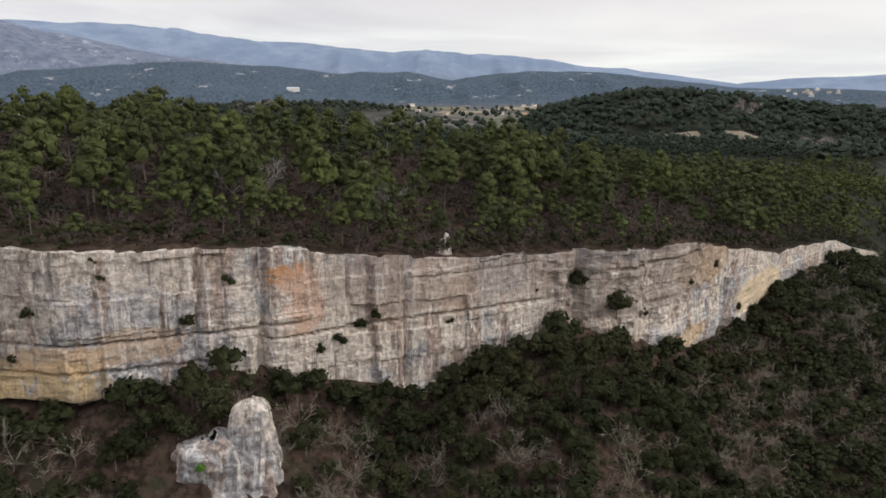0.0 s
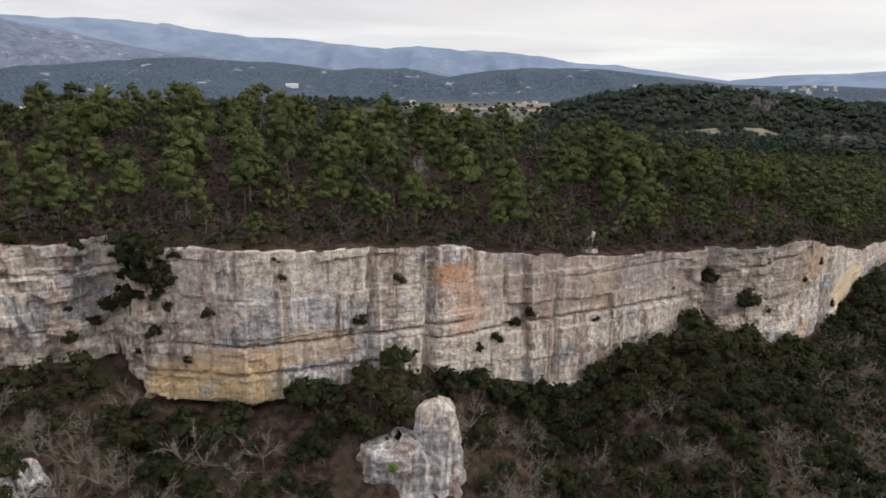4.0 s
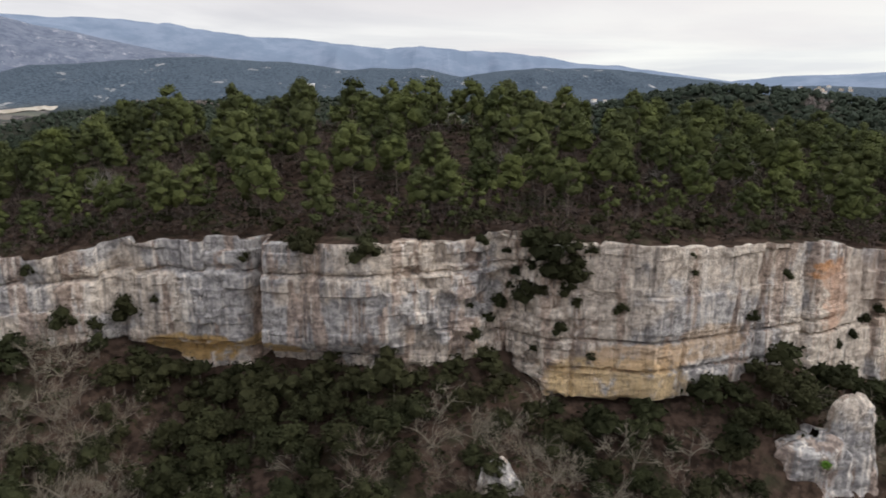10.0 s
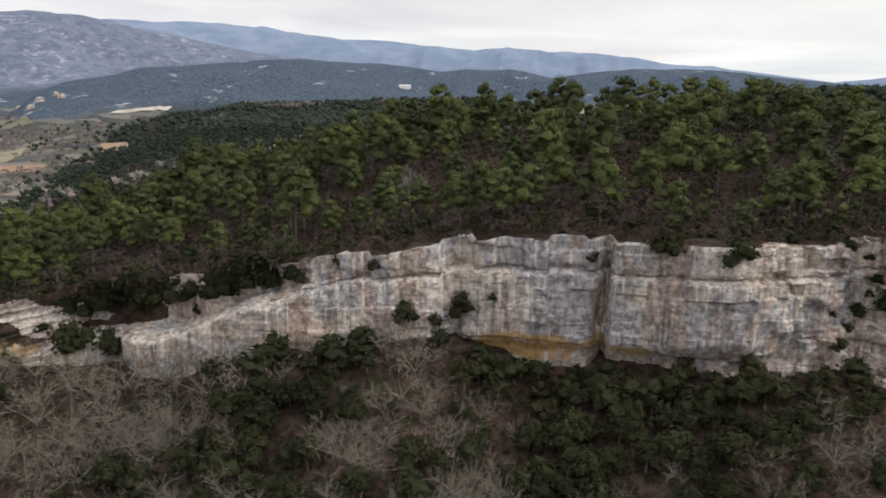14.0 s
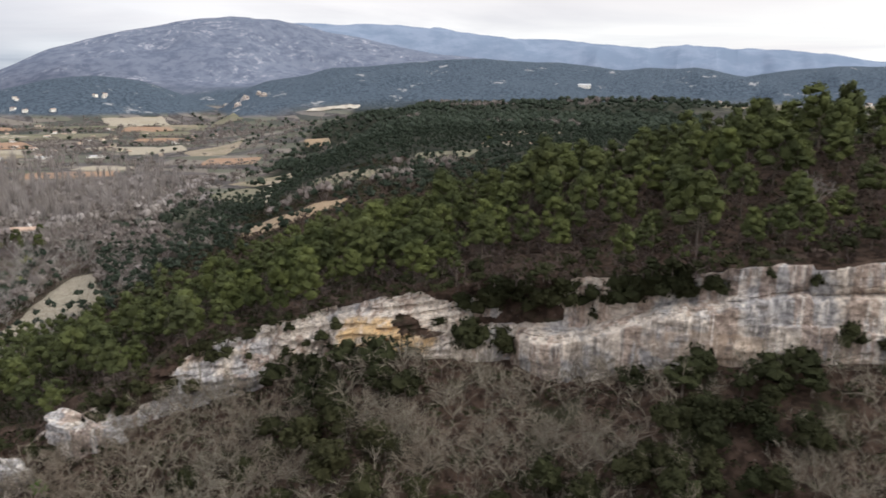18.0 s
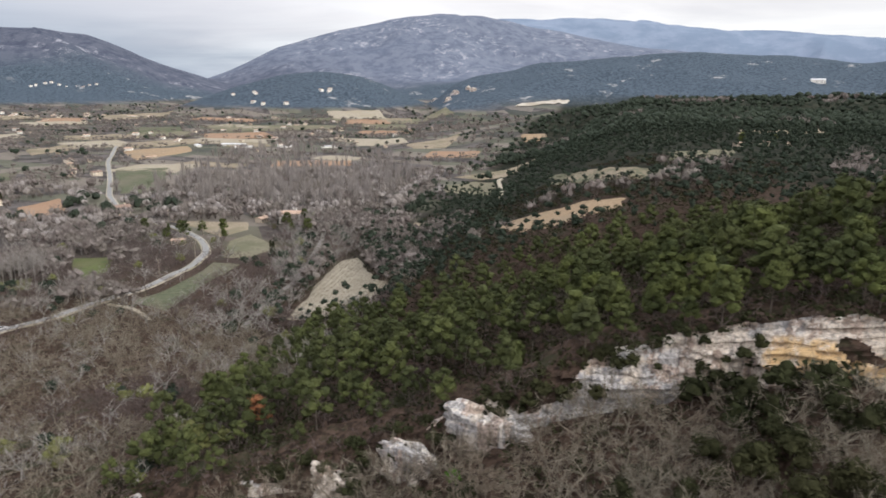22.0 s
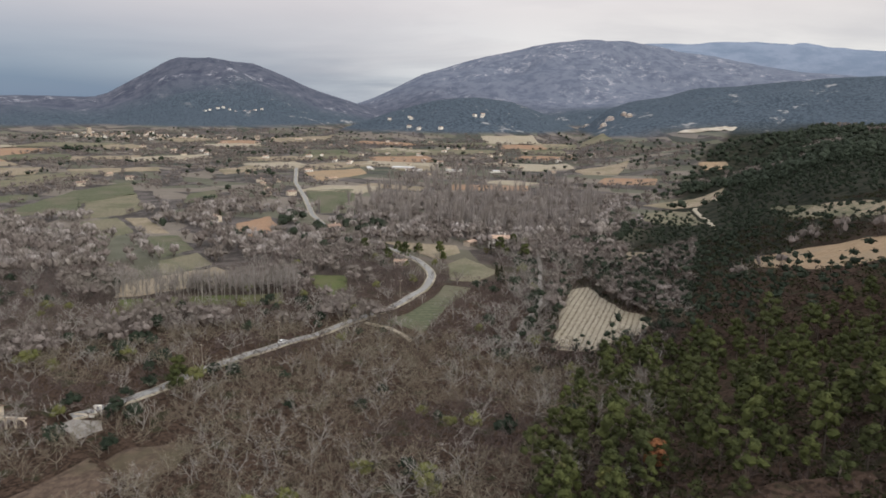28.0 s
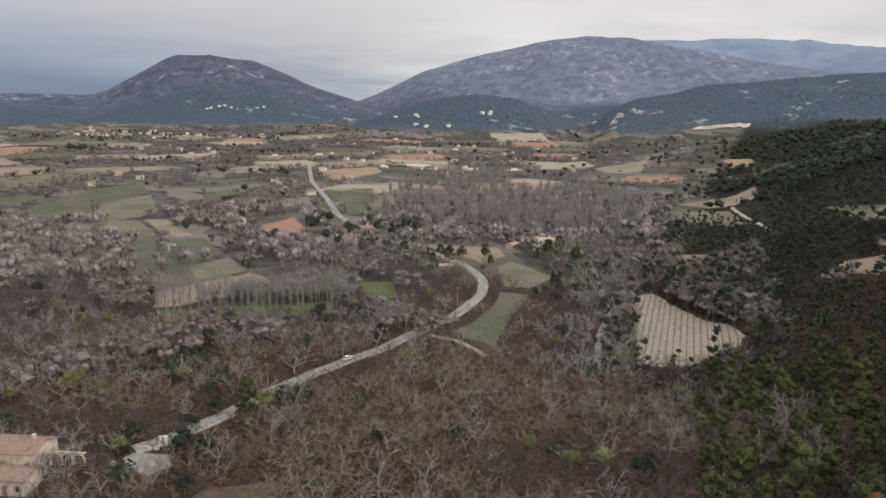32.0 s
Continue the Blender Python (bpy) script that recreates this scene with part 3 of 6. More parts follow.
def relief(x, z, rim, foot):
    """How far the rock stands out (metres, towards the open air) at the place x along the wall and the height z."""
    k = np.clip((z - foot) / np.maximum(rim - foot, 0.5), -1, 1.2)
    out = 0.5 * fnoise(x / 30, z * 0, 51, 2) + 0.16 * fnoise(x / 3.5, z / 6.5, 53, 4) + 0.16 * fnoise(x / 1.1, z / 1.3, 55, 4)
    # upright panels between joints, each a little turned
    pj = x / 8.5 + 0.35 * fnoise(x / 13, z / 30, 48, 2) + 0.05 * fnoise(x / 2, z / 2, 47, 3)
    pi_ = np.floor(pj).astype(np.int64)
    out = out + 1.0 * (lattice(pi_, pi_ * 0, 49) - 0.5) + 0.9 * (pj - pi_ - 0.5) * (lattice(pi_, pi_ * 0 + 1, 49) - 0.5)
    # fallen blocks: flat facets with square edges
    ci = np.floor(x / 5.5 + 0.8 * fnoise(x / 9, z / 9, 57, 2))
    cj = np.floor(z / 4.5 + 0.5 * fnoise(x / 30, z / 30, 59, 2))
    out = out + 0.7 * (lattice(ci.astype(np.int64), cj.astype(np.int64), 61) - 0.5)
    # small broken blocks between them
    di = np.floor(x / 1.7 + 0.7 * fnoise(x / 4, z / 4, 56, 2)).astype(np.int64)
    dj = np.floor(z / 0.85 + 0.3 * fnoise(x / 10, z / 10, 54, 2)).astype(np.int64)
    out = out + 0.24 * (lattice(di, dj, 52) - 0.5) * step(0.35, 0.6, vnoise(x / 11, z / 5, 50))
    # bedding: each layer a little proud of the next
    layer = np.floor((z + 1.1 * fnoise(x / 45, x * 0 + 2, 63, 2)) / 1.15).astype(np.int64)
    out = out + 0.07 * (lattice(layer, np.floor(x / 14 + 0.4 * fnoise(x / 6, z / 6, 64, 2)).astype(np.int64), 65) - 0.5)
    # thin beds that step back towards the western end
    west = 1 - step(-168, -158, x)
    bed = np.floor((z - 0.16 * x + 0.5 * fnoise(x / 12, z / 12, 68, 2)) / 0.62).astype(np.int64)
    out = out + west * (1.1 * (lattice(bed, np.floor(x / 9 + fnoise(x / 5, z / 3, 70, 2)).astype(np.int64), 72) - 0.5) - 4.0 * np.clip(k, 0, 1) ** 1.5 + 1.5)
    # thin upright joints between the blocks
    jx = x / 7.5 + 0.5 * fnoise(x / 20, z / 25, 58, 2)
    out = out - 0.5 * groove(jx - np.floor(jx), 0.5, 0.035) * step(0.45, 0.6, vnoise(np.floor(jx), z / 9, 60))
    # broken, ledgy rock round the gully
    broken = step(-80, -70, x) * (1 - step(-58, -52, x)) + 0.6 * step(14, 20, x) * (1 - step(40, 60, x))
    out = out + broken * (1.5 * (lattice(di, np.floor(z / 1.3).astype(np.int64), 66) - 0.5) + 0.6 * fnoise(x / 2.6, z / 2.2, 62, 3))
    # long horizontal cracks and ledges
    ledge = step(-172, -160, x) * (1 - step(-64, -58, x))
    at = rim - 3.4 - 3.4 * (1 - step(-150, -130, x)) + 0.5 * fnoise(x / 12, x * 0, 67, 2)
    out = out - 1.3 * groove(z, at, 0.30) * ledge - 0.7 * step(at + 0.1, at + 0.5, z) * ledge * (1 + 4.6 * step(-172, -160, x) * (1 - step(-134, -122, x)))
    for zc, x0, x1, deep in ((51.9, -64, -20, 0.9), (48.3, -60, -30, 0.8), (50.0, -22, 15, 0.8), (56.0, -3, 14, 0.35), (53.2, 30, 48, 0.8), (50.5, -112, -78, 0.9)):
        zz = zc + 0.25 * fnoise(x / 25, x * 0 + zc, 69, 2) + 0.12 * fnoise(x / 1.6, x * 0 + zc, 68, 2)
        out = out - 1.1 * deep * groove(z, zz, 0.16) * step(x0 - 3, x0, x) * (1 - step(x1, x1 + 3, x))
    # the wall under the ochre scar is undercut
    for x0, x1, zt, deep in ((-60, -40, 44.9, 2.4), (-112, -84, 50.4, 1.6), (40, 52, 38.5, 1.2), (-182, -166, 46.0, 0.8)):
        out = out - deep * (1 - step(zt - 0.5, zt, z)) * step(x0 - 3, x0 + 2, x) * (1 - step(x1 - 2, x1 + 3, x))
    # chimneys and gullies
    for xc, w, deep in ((-23.6, 0.8, 1.8), (-62.5, 3.0, 2.6), (-92.3, 0.8, 2.6), (22, 1.2, 1.8), (-110, 1.5, 1.5), (-146, 0.7, 1.4), (36, 2.5, 2.0), (-31, 0.5, 0.7), (60, 2.0, 1.8), (-5, 0.5, 0.5), (-155, 2.5, 2.0), (-188, 1.0, 1.0)):
        out = out - deep * groove(x, xc + 0.8 * fnoise(z / 6, z * 0 + xc, 71, 2), w)
    out = out + 2.2 * (step(-92, -91, x) * (1 - step(-80, -68, x))) * step(0, 0.25, k)
    return out


cu = np.concatenate((np.arange(-262, 62, 0.42), np.arange(62, 262, 1.4)))
cv = np.linspace(0, 1, 84)
U, W = np.meshgrid(cu, cv, indexing="ij")
u_rim, u_foot = along(RIM, U), along(FOOT, U)
u_rim = u_rim + 0.30 * fnoise(U / 7, U * 0, 73, 3) + 0.8 * (lattice(np.floor(U / 4.3).astype(np.int64), np.floor(U * 0).astype(np.int64), 75) - 0.5)
Z = (u_foot - 5) + (u_rim - u_foot + 5) * W
dy = (cliff_y(U + 2) - cliff_y(U - 2)) / 4
nl = np.sqrt(1 + dy * dy)
NX, NY = dy / nl, -1 / nl
fade = step(0, 4, u_rim - u_foot)
R = relief(U, Z, u_rim, u_foot) * fade
PX, PY = U + NX * R, cliff_y(U) + NY * R
# the top runs back onto the wooded shelf
rows = [np.stack((PX, PY, Z), -1)]
for back in (0.4, 1.0, 1.8, 3.0, 5.0, 7.5, 9.8):
    bx, by = U[:, -1] + NX[:, -1] * (R[:, -1] - back), cliff_y(U[:, -1]) + NY[:, -1] * (R[:, -1] - back)
    bz = np.where(back < 8, u_rim[:, -1] + 0.12 * back + 0.22 * fnoise(bx / 1.5, by / 1.5, 77, 3), H(bx, by) - 0.5)
    rows.append(np.stack((bx, by, bz), -1)[:, None, :])
CV = np.concatenate(rows, 1)
CF = grid_faces(CV.shape[0], CV.shape[1])


def overgrown(p):
    """Towards its western end the rock is partly buried in soil."""
    x, z = p[:, 0], p[:, 2]
    tier = step(-178, -168, x) * (1 - step(-146, -134, x)) * step(-7.6, -5.6, z - along(RIM, x))
    return fnoise(x / 9, z / 5, 46, 3) > -0.16 + 1.3 * step(-205, -180, x) - 1.15 * tier


cliff = tagged(new("cliff", mesh_of("cliff", CV.reshape(-1, 3), CF, [ROCK, GROUND], np.maximum(CF[:, 0] % CV.shape[1] >= 84 + (fnoise(CV.reshape(-1, 3)[CF[:, 0], 0] / 5, CF[:, 0] * 0, 79, 3) * 1.6).round(), overgrown(CV.reshape(-1, 3)[CF[:, 0]])).astype(int))),
               "long pale limestone cliff with grey streaks and ochre scars", "cliff", kind="structure")


def boulder(name, x, y, top, deep, rx, ry, seed, label, taper=0.45, cat="rock", rag=1.0):
    """A standing crag: a stack of worn, bedded layers that narrows to a ragged head."""
    nu, nv = 56, 40
    a, k = np.meshgrid(np.linspace(0, 2 * np.pi, nu, endpoint=False), np.linspace(0, 1, nv), indexing="ij")
    z = top - deep * (1 - k)
    wide = (1 - taper * k) * np.sqrt(np.clip(1.02 - np.clip((k - 0.93) / 0.07, 0, 1) ** 2, 0.0004, 1))
    lay = lattice(np.floor(z / 0.9 + fnoise(a * 2, z / 3, seed + 9, 2)).astype(np.int64), np.floor(a * 1.3).astype(np.int64), seed)
    n = 1 + 0.55 * rag * fnoise(1.1 * np.cos(a) + seed, 1.1 * np.sin(a) + z / 9, seed, 3) + 0.28 * min(1, rag + 0.2) * fnoise(3 * np.cos(a) + seed, 3 * np.sin(a) + z / 2.5, seed + 5, 3) + 0.16 * (lay - 0.5) * (2.2 if cat == "outcrop" else 1.0)
    v = np.stack((x + rx * np.cos(a) * wide * n, y + ry * np.sin(a) * wide * n, z + 2.2 * rag * k * fnoise(np.cos(a) * 1.2, np.sin(a) * 1.2, seed + 3, 3)), -1)
    f = grid_faces(nu, nv)
    f = np.concatenate((f, np.stack(((nu - 1) * nv + np.arange(nv - 1), np.arange(nv - 1), np.arange(nv - 1) + 1, (nu - 1) * nv + np.arange(nv - 1) + 1), 1)))
    return tagged(new(name, mesh_of(name, v.reshape(-1, 3), f, [CRAG])), label, cat)


CRAG = rock_mat("crag_limestone", False)
boulder("rock_pinnacle", -22.6, 77.4, 47.0, 22, 4.9, 3.6, 84, "pale limestone pinnacle standing out of the oak wood", 0.60, rag=0.5)
boulder("rock_pinnacle", -27.0, 77.0, 42.2, 21, 6.6, 3.8, 83, "grey limestone shoulder beside the pinnacle", 0.3, rag=0.5)
boulder("rock_pinnacle", -65.3, 66.8, 44.0, 14, 4.2, 3.4, 85, "small cream limestone crag among bare oaks", 0.6)
boulder("boulder", 0.2, 101.6, 60.8, 3.2, 1.5, 1.2, 87, "white boulder on the cliff's rim", 0.6, "boulder")
for bx, by, top, deep, rx, ry in ((-211, 71.5, 35.6, 6, 6.5, 2.2), (-222, 66.5, 29.8, 5, 4.5, 2.2), (-231, 61.5, 25.2, 4, 4.5, 2.4), (-218, 65.5, 25.6, 6, 2.2, 1.8), (-206, 70.5, 31.0, 6, 2.4, 1.8)):
    boulder("outcrop", bx, by, top, deep, rx, ry, int(-bx), "bedded pale limestone outcrop at the cliff's end", 0.12, "outcrop", 0.55)

# ---- trees: shapes ----


def unit(v):
    return v / np.maximum(np.linalg.norm(v, axis=-1, keepdims=True), 1e-9)


def leaf_tris(rng, centres, normals, size, slim=0.6, jitter=0.5):
    """One pointed leaf clump (a triangle) at each centre, facing about along the normal; the normals go along for shading."""
    n = len(centres)
    out = unit(normals)
    nor = unit(out + jitter * rng.normal(size=(n, 3)))
    a = unit(np.cross(nor, rng.normal(size=(n, 3))))
    b = np.cross(nor, a)
    s = (size * rng.uniform(0.6, 1.4, n))[:, None]
    v = np.stack((centres - a * s * 0.8 + b * s * slim, centres - a * s * 0.7 - b * s * slim, centres + a * s * 1.1), 1).reshape(-1, 3)
    return v, np.arange(3 * n).reshape(-1, 3), np.repeat(unit(out + 0.25 * rng.normal(size=(n, 3))), 3, 0)


def tubes(segs):
    """Three-sided tapered limbs from rows (x0 y0 z0 x1 y1 z1 r0 r1)."""
    s = np.asarray(segs, float)
    p, q, r0, r1 = s[:, :3], s[:, 3:6], s[:, 6:7], s[:, 7:8]
    d = unit(q - p)
    a = unit(np.cross(d, np.where(np.abs(d[:, 2:3]) > 0.9, [[1.0, 0, 0]], [[0, 0, 1.0]])))
    b = np.cross(d, a)
    ring = [np.cos(t) * a + np.sin(t) * b for t in (0, 2.094, 4.189)]
    v = np.stack([p + r0 * e for e in ring] + [q + r1 * e for e in ring], 1).reshape(-1, 3)
    i = np.arange(len(s))[:, None] * 6
    f = np.concatenate([i + [[j, (j + 1) % 3, 3 + j]] for j in range(3)] + [i + [[(j + 1) % 3, 3 + (j + 1) % 3, 3 + j]] for j in range(3)], 1)
    return v, f.reshape(-1, 3)


def spikes(rng, p, d, length, width):
    """Thin single-triangle twigs."""
    a = unit(np.cross(d, rng.normal(size=d.shape))) * width
    v = np.stack((p - a, p + a, p + d * length), 1).reshape(-1, 3)
    return v, np.arange(len(v)).reshape(-1, 3)


def ico(levels):
    """A unit ball of 20 triangles, or of 80 when split once."""
    g = (1 + 5 ** 0.5) / 2
    v = [(-1, g, 0), (1, g, 0), (-1, -g, 0), (1, -g, 0), (0, -1, g), (0, 1, g), (0, -1, -g), (0, 1, -g), (g, 0, -1), (g, 0, 1), (-g, 0, -1), (-g, 0, 1)]
    f = [(0, 11, 5), (0, 5, 1), (0, 1, 7), (0, 7, 10), (0, 10, 11), (1, 5, 9), (5, 11, 4), (11, 10, 2), (10, 7, 6), (7, 1, 8), (3, 9, 4), (3, 4, 2), (3, 2, 6), (3, 6, 8), (3, 8, 9), (4, 9, 5), (2, 4, 11), (6, 2, 10), (8, 6, 7), (9, 8, 1)]
    v = [unit(np.array(p, float)) for p in v]
    for _ in range(levels):
        seen, out = {}, []

        def half(i, j):
            key = (min(i, j), max(i, j))
            if key not in seen:
                seen[key] = len(v)
                v.append(unit(v[i] + v[j]))
            return seen[key]

        for i, j, k in f:
            a_, b_, c_ = half(i, j), half(j, k), half(k, i)
            out += [(i, a_, c_), (a_, j, b_), (c_, b_, k), (a_, b_, c_)]
        f = out
    return np.array(v), np.array(f)


BALLS = ico(0), ico(1)


def masses(rng, at, rad, level=0, rough=0.16):
    """The dense inner foliage of each bough: uneven lumps that close the crown."""
    v, f = BALLS[level]
    vs, fs, ns = [], [], []
    for i, (c, r) in enumerate(zip(at, rad)):
        vs.append(c + v * r * (1 + rough * rng.normal(size=(len(v), 1))))
        fs.append(f + i * len(v))
        ns.append(unit(v / r))
    return np.concatenate(vs), np.concatenate(fs), np.concatenate(ns)


def joined(*arrays):
    """Several (vertices, triangles, normals) as one."""
    base = np.cumsum([0] + [len(a[0]) for a in arrays])
    return tuple(np.concatenate([a[i] + (b if i == 1 else 0) for a, b in zip(arrays, base)]) for i in range(len(arrays[0])))


def pine_shape(seed, tall=8.0, tufts=420, size=0.36, boughs=13, level=0, twigs=26):
    """An Aleppo pine: a leaning stem, bare below, some dead boughs, a broad billowing crown of several lobes."""
    rng = np.random.default_rng(seed)
    lean = rng.normal(0, 0.06, 2)
    stem = lambda k: np.array((lean[0] * tall * k * k, lean[1] * tall * k * k, tall * k))
    segs = [(*stem(k), *stem(k + 0.2), 0.15 * (1.05 - k), 0.15 * (0.85 - k)) for k in (0.0, 0.2, 0.4, 0.6)]
    lobes = []
    n = boughs + int(rng.integers(-1, 3))
    wide = rng.uniform(0.85, 1.25)
    low_k = rng.uniform(0.34, 0.50)
    for j in range(n):
        k = low_k + (0.92 - low_k) * j / (n - 1)
        a = j * 2.4 + rng.uniform(-0.4, 0.4)
        reach = wide * tall * 0.19 * math.sqrt(max(0.0, 1.0 - ((k - 0.46) / 0.52) ** 2)) * rng.uniform(0.7, 1.1)
        c = stem(k) + np.array((math.cos(a) * reach, math.sin(a) * reach, rng.uniform(-0.2, 0.3)))
        lobes.append((c, (1.25 - 0.45 * k) * tall * rng.uniform(0.09, 0.14), (1.25 - 0.45 * k) * tall * rng.uniform(0.08, 0.125)))
        segs.append((*stem(k - 0.12), *c, 0.05, 0.015))
    lobes.append((stem(0.93), tall * 0.085, tall * 0.09))
    for j in range(5):
        k, a = rng.uniform(0.2, 0.5), rng.uniform(0, 6.28)
        segs.append((*stem(k), *(stem(k) + np.array((math.cos(a), math.sin(a), 0.15)) * tall * 0.16), 0.03, 0.008))
    w = np.array([l[1] ** 2 for l in lobes])
    at, rad = np.array([l[0] for l in lobes]), np.array([(l[1], l[1], l[2]) for l in lobes])
    pick = rng.choice(len(lobes), tufts, p=w / w.sum())
    d = unit(rng.normal(size=(tufts, 3)))
    d[:, 2] = np.where(d[:, 2] < -0.2, -d[:, 2], d[:, 2])
    c = at[pick] + d * rad[pick] * rng.uniform(0.68, 1.22, (tufts, 1))
    whole = unit(c - stem(0.5) + [0, 0, 0.1 * tall])
    crown = joined(masses(rng, at, rad * 0.80, level, 0.2), leaf_tris(rng, c, unit(d / rad[pick]) + 0.45 * whole + [0, 0, 0.1], size, 0.42))
    # dead twigs under the crown
    tv, tf = tubes(segs)
    if twigs:
        k, a = rng.uniform(0.22, 0.58, twigs), rng.uniform(0, 6.28, twigs)
        p = np.array([stem(q) for q in k])
        q = np.stack((np.cos(a), np.sin(a), rng.uniform(-0.15, 0.45, twigs)), 1)
        w, g = spikes(rng, p + q * tall * 0.04 * rng.uniform(0.2, 2.5, (twigs, 1)), unit(q + rng.normal(0, 0.25, q.shape)), tall * 0.17, 0.035)
        tv, tf = np.concatenate((tv, w)), np.concatenate((tf, g + len(tv)))
    return (tv, tf), crown


def bare_shape(seed, tall=6.5, limbs=6, sub=5, tips=5, spread_=0.75, thin=1.0, steep=0.0, fine=True):
    """A leafless tree: stem, crooked limbs, branches and many twigs that end in a rounded head."""
    rng = np.random.default_rng(seed)
    segs, twig_segs, bp, bd, tp, td = [], [], [], [], [], []
    fork = tall * (0.20 + 0.05 * steep)
    top = np.array((rng.normal(0, 0.2), rng.normal(0, 0.2), fork))
    segs.append((0, 0, -0.3, *top, 0.11 * thin, 0.085 * thin))
    for i in range(limbs):
        a = i * 2.4 + rng.uniform(-0.5, 0.5)
        rise = rng.uniform(0.30, 1.25) + steep * 3
        d = unit(np.array((math.cos(a) * spread_, math.sin(a) * spread_, rise)))
        start = top * (1 - 0.25 * rng.random()) if steep == 0 else top * np.array((1, 1, rng.uniform(0.5, 2.6)))
        bend = unit(d + rng.normal(0, 0.38, 3))
        m = start + d * tall * 0.26
        e = m + bend * tall * 0.26
        segs += [(*start, *m, 0.062 * thin, 0.042 * thin), (*m, *e, 0.042 * thin, 0.014 * thin)]
        for j in range(sub):
            k = rng.uniform(0.25, 1.0)
            o = start + (m - start) * min(1, k * 2) + (e - m) * max(0, k * 2 - 1)
            dd = unit(d * 0.5 + rng.normal(0, 0.62, 3) + [0, 0, 0.25 + steep])
            reach = tall * rng.uniform(0.13, 0.25)
            q = o + dd * reach
            if fine:
                twig_segs.append((*o, *q, 0.026 * thin, 0.009 * thin))
            else:
                bp.append(o)
                bd.append(dd * reach / (tall * 0.22))
            for t in range(tips):
                w = o + (q - o) * rng.uniform(0.3, 1.05)
                tp.append(w)
                out_ = unit((w - [0, 0, fork * 1.5]) * [1.0, 1.0, 0.8])
                td.append(unit(0.7 * dd + 0.5 * out_ + rng.normal(0, 0.55, 3) + [0, 0, 0.1 + steep]) * rng.uniform(0.6, 1.25))
    v, f = spikes(rng, np.array(tp), np.array(td), tall * 0.15, 0.020 * thin if fine else 0.030 * thin)
    if bp:
        v2, f2 = spikes(rng, np.array(bp), np.array(bd), tall * 0.22, 0.036 * thin)
    else:
        v2, f2 = tubes(twig_segs)
    v3, f3 = tubes(segs[1:])
    return tubes(segs[:1]), (np.concatenate((v, v2, v3)), np.concatenate((f, f2 + len(v), f3 + len(v) + len(v2))))


def bush_shape(seed, tall=3.2, wide=1.7, tufts=190, size=0.30, level=0):
    """A round evergreen: a short stem under a lumpy, closed crown."""
    rng = np.random.default_rng(seed)
    at, rad = [], []
    for j in range(7):
        a = j * 0.9 + rng.uniform(-0.4, 0.4)
        k = rng.uniform(0.25, 0.62)
        at.append((math.cos(a) * wide * k, math.sin(a) * wide * k, tall * rng.uniform(0.36, 0.74)))
        r = wide * rng.uniform(0.36, 0.60)
        rad.append((r, r, r * 0.85))
    at.append((0, 0, tall * 0.74))
    rad.append((wide * 0.5, wide * 0.5, wide * 0.46))
    at, rad = np.array(at), np.array(rad)
    pick = rng.integers(0, len(at), tufts)
    d = unit(rng.normal(size=(tufts, 3)))
    d[:, 2] = np.where(d[:, 2] < -0.4, -d[:, 2], d[:, 2])
    c = at[pick] + d * rad[pick] * rng.uniform(0.74, 1.18, (tufts, 1))
    crown = joined(masses(rng, at, rad * 0.74, level, 0.2), leaf_tris(rng, c, d + [0, 0, 0.15], size, 0.62, 0.55))
    return tubes([(0, 0, -0.3, 0, 0, tall * 0.6, 0.10, 0.05)]), crown


def cypress_shape(seed, tall=8.0):
    rng = np.random.default_rng(seed)
    n = 150
    k, a = rng.uniform(0.05, 1, n), rng.uniform(0, 6.28, n)
    r = 0.75 * np.sqrt(np.sin(np.clip(k, 0.03, 0.98) ** 0.7 * np.pi)) * tall / 8
    c = np.stack((np.cos(a) * r, np.sin(a) * r, k * tall), 1)
    return tubes([(0, 0, -0.3, 0, 0, tall * 0.9, 0.12, 0.02)]), leaf_tris(rng, c, np.stack((np.cos(a), np.sin(a), a * 0 + 0.4), 1), 0.42, 0.6)


def far_crown(seed, tall, wide, n=9, size=1.3, lumps=2):
    """A crown for trees far off: a few uneven lumps with ragged clumps on them."""
    rng = np.random.default_rng(seed)
    d = unit(rng.normal(size=(n, 3)))
    d[:, 2] = np.abs(d[:, 2])
    c = d * [wide, wide, tall * 0.42] + [0, 0, tall * 0.5]
    leaves = leaf_tris(rng, c, d + [0, 0, 0.25], size, 0.7, 0.35)
    if not lumps:
        return leaves
    a = rng.uniform(0, 6.28) + np.arange(lumps) * 6.28 / lumps
    k = 0.42 * wide * (lumps > 1)
    at = np.stack((np.cos(a) * k, np.sin(a) * k, tall * rng.uniform(0.46, 0.66, lumps)), 1)
    rad = np.stack([wide * rng.uniform(0.55, 0.8, lumps)] * 2 + [tall * rng.uniform(0.25, 0.34, lumps)], 1)
    return joined(masses(rng, at, rad, 0, 0.2), leaves)


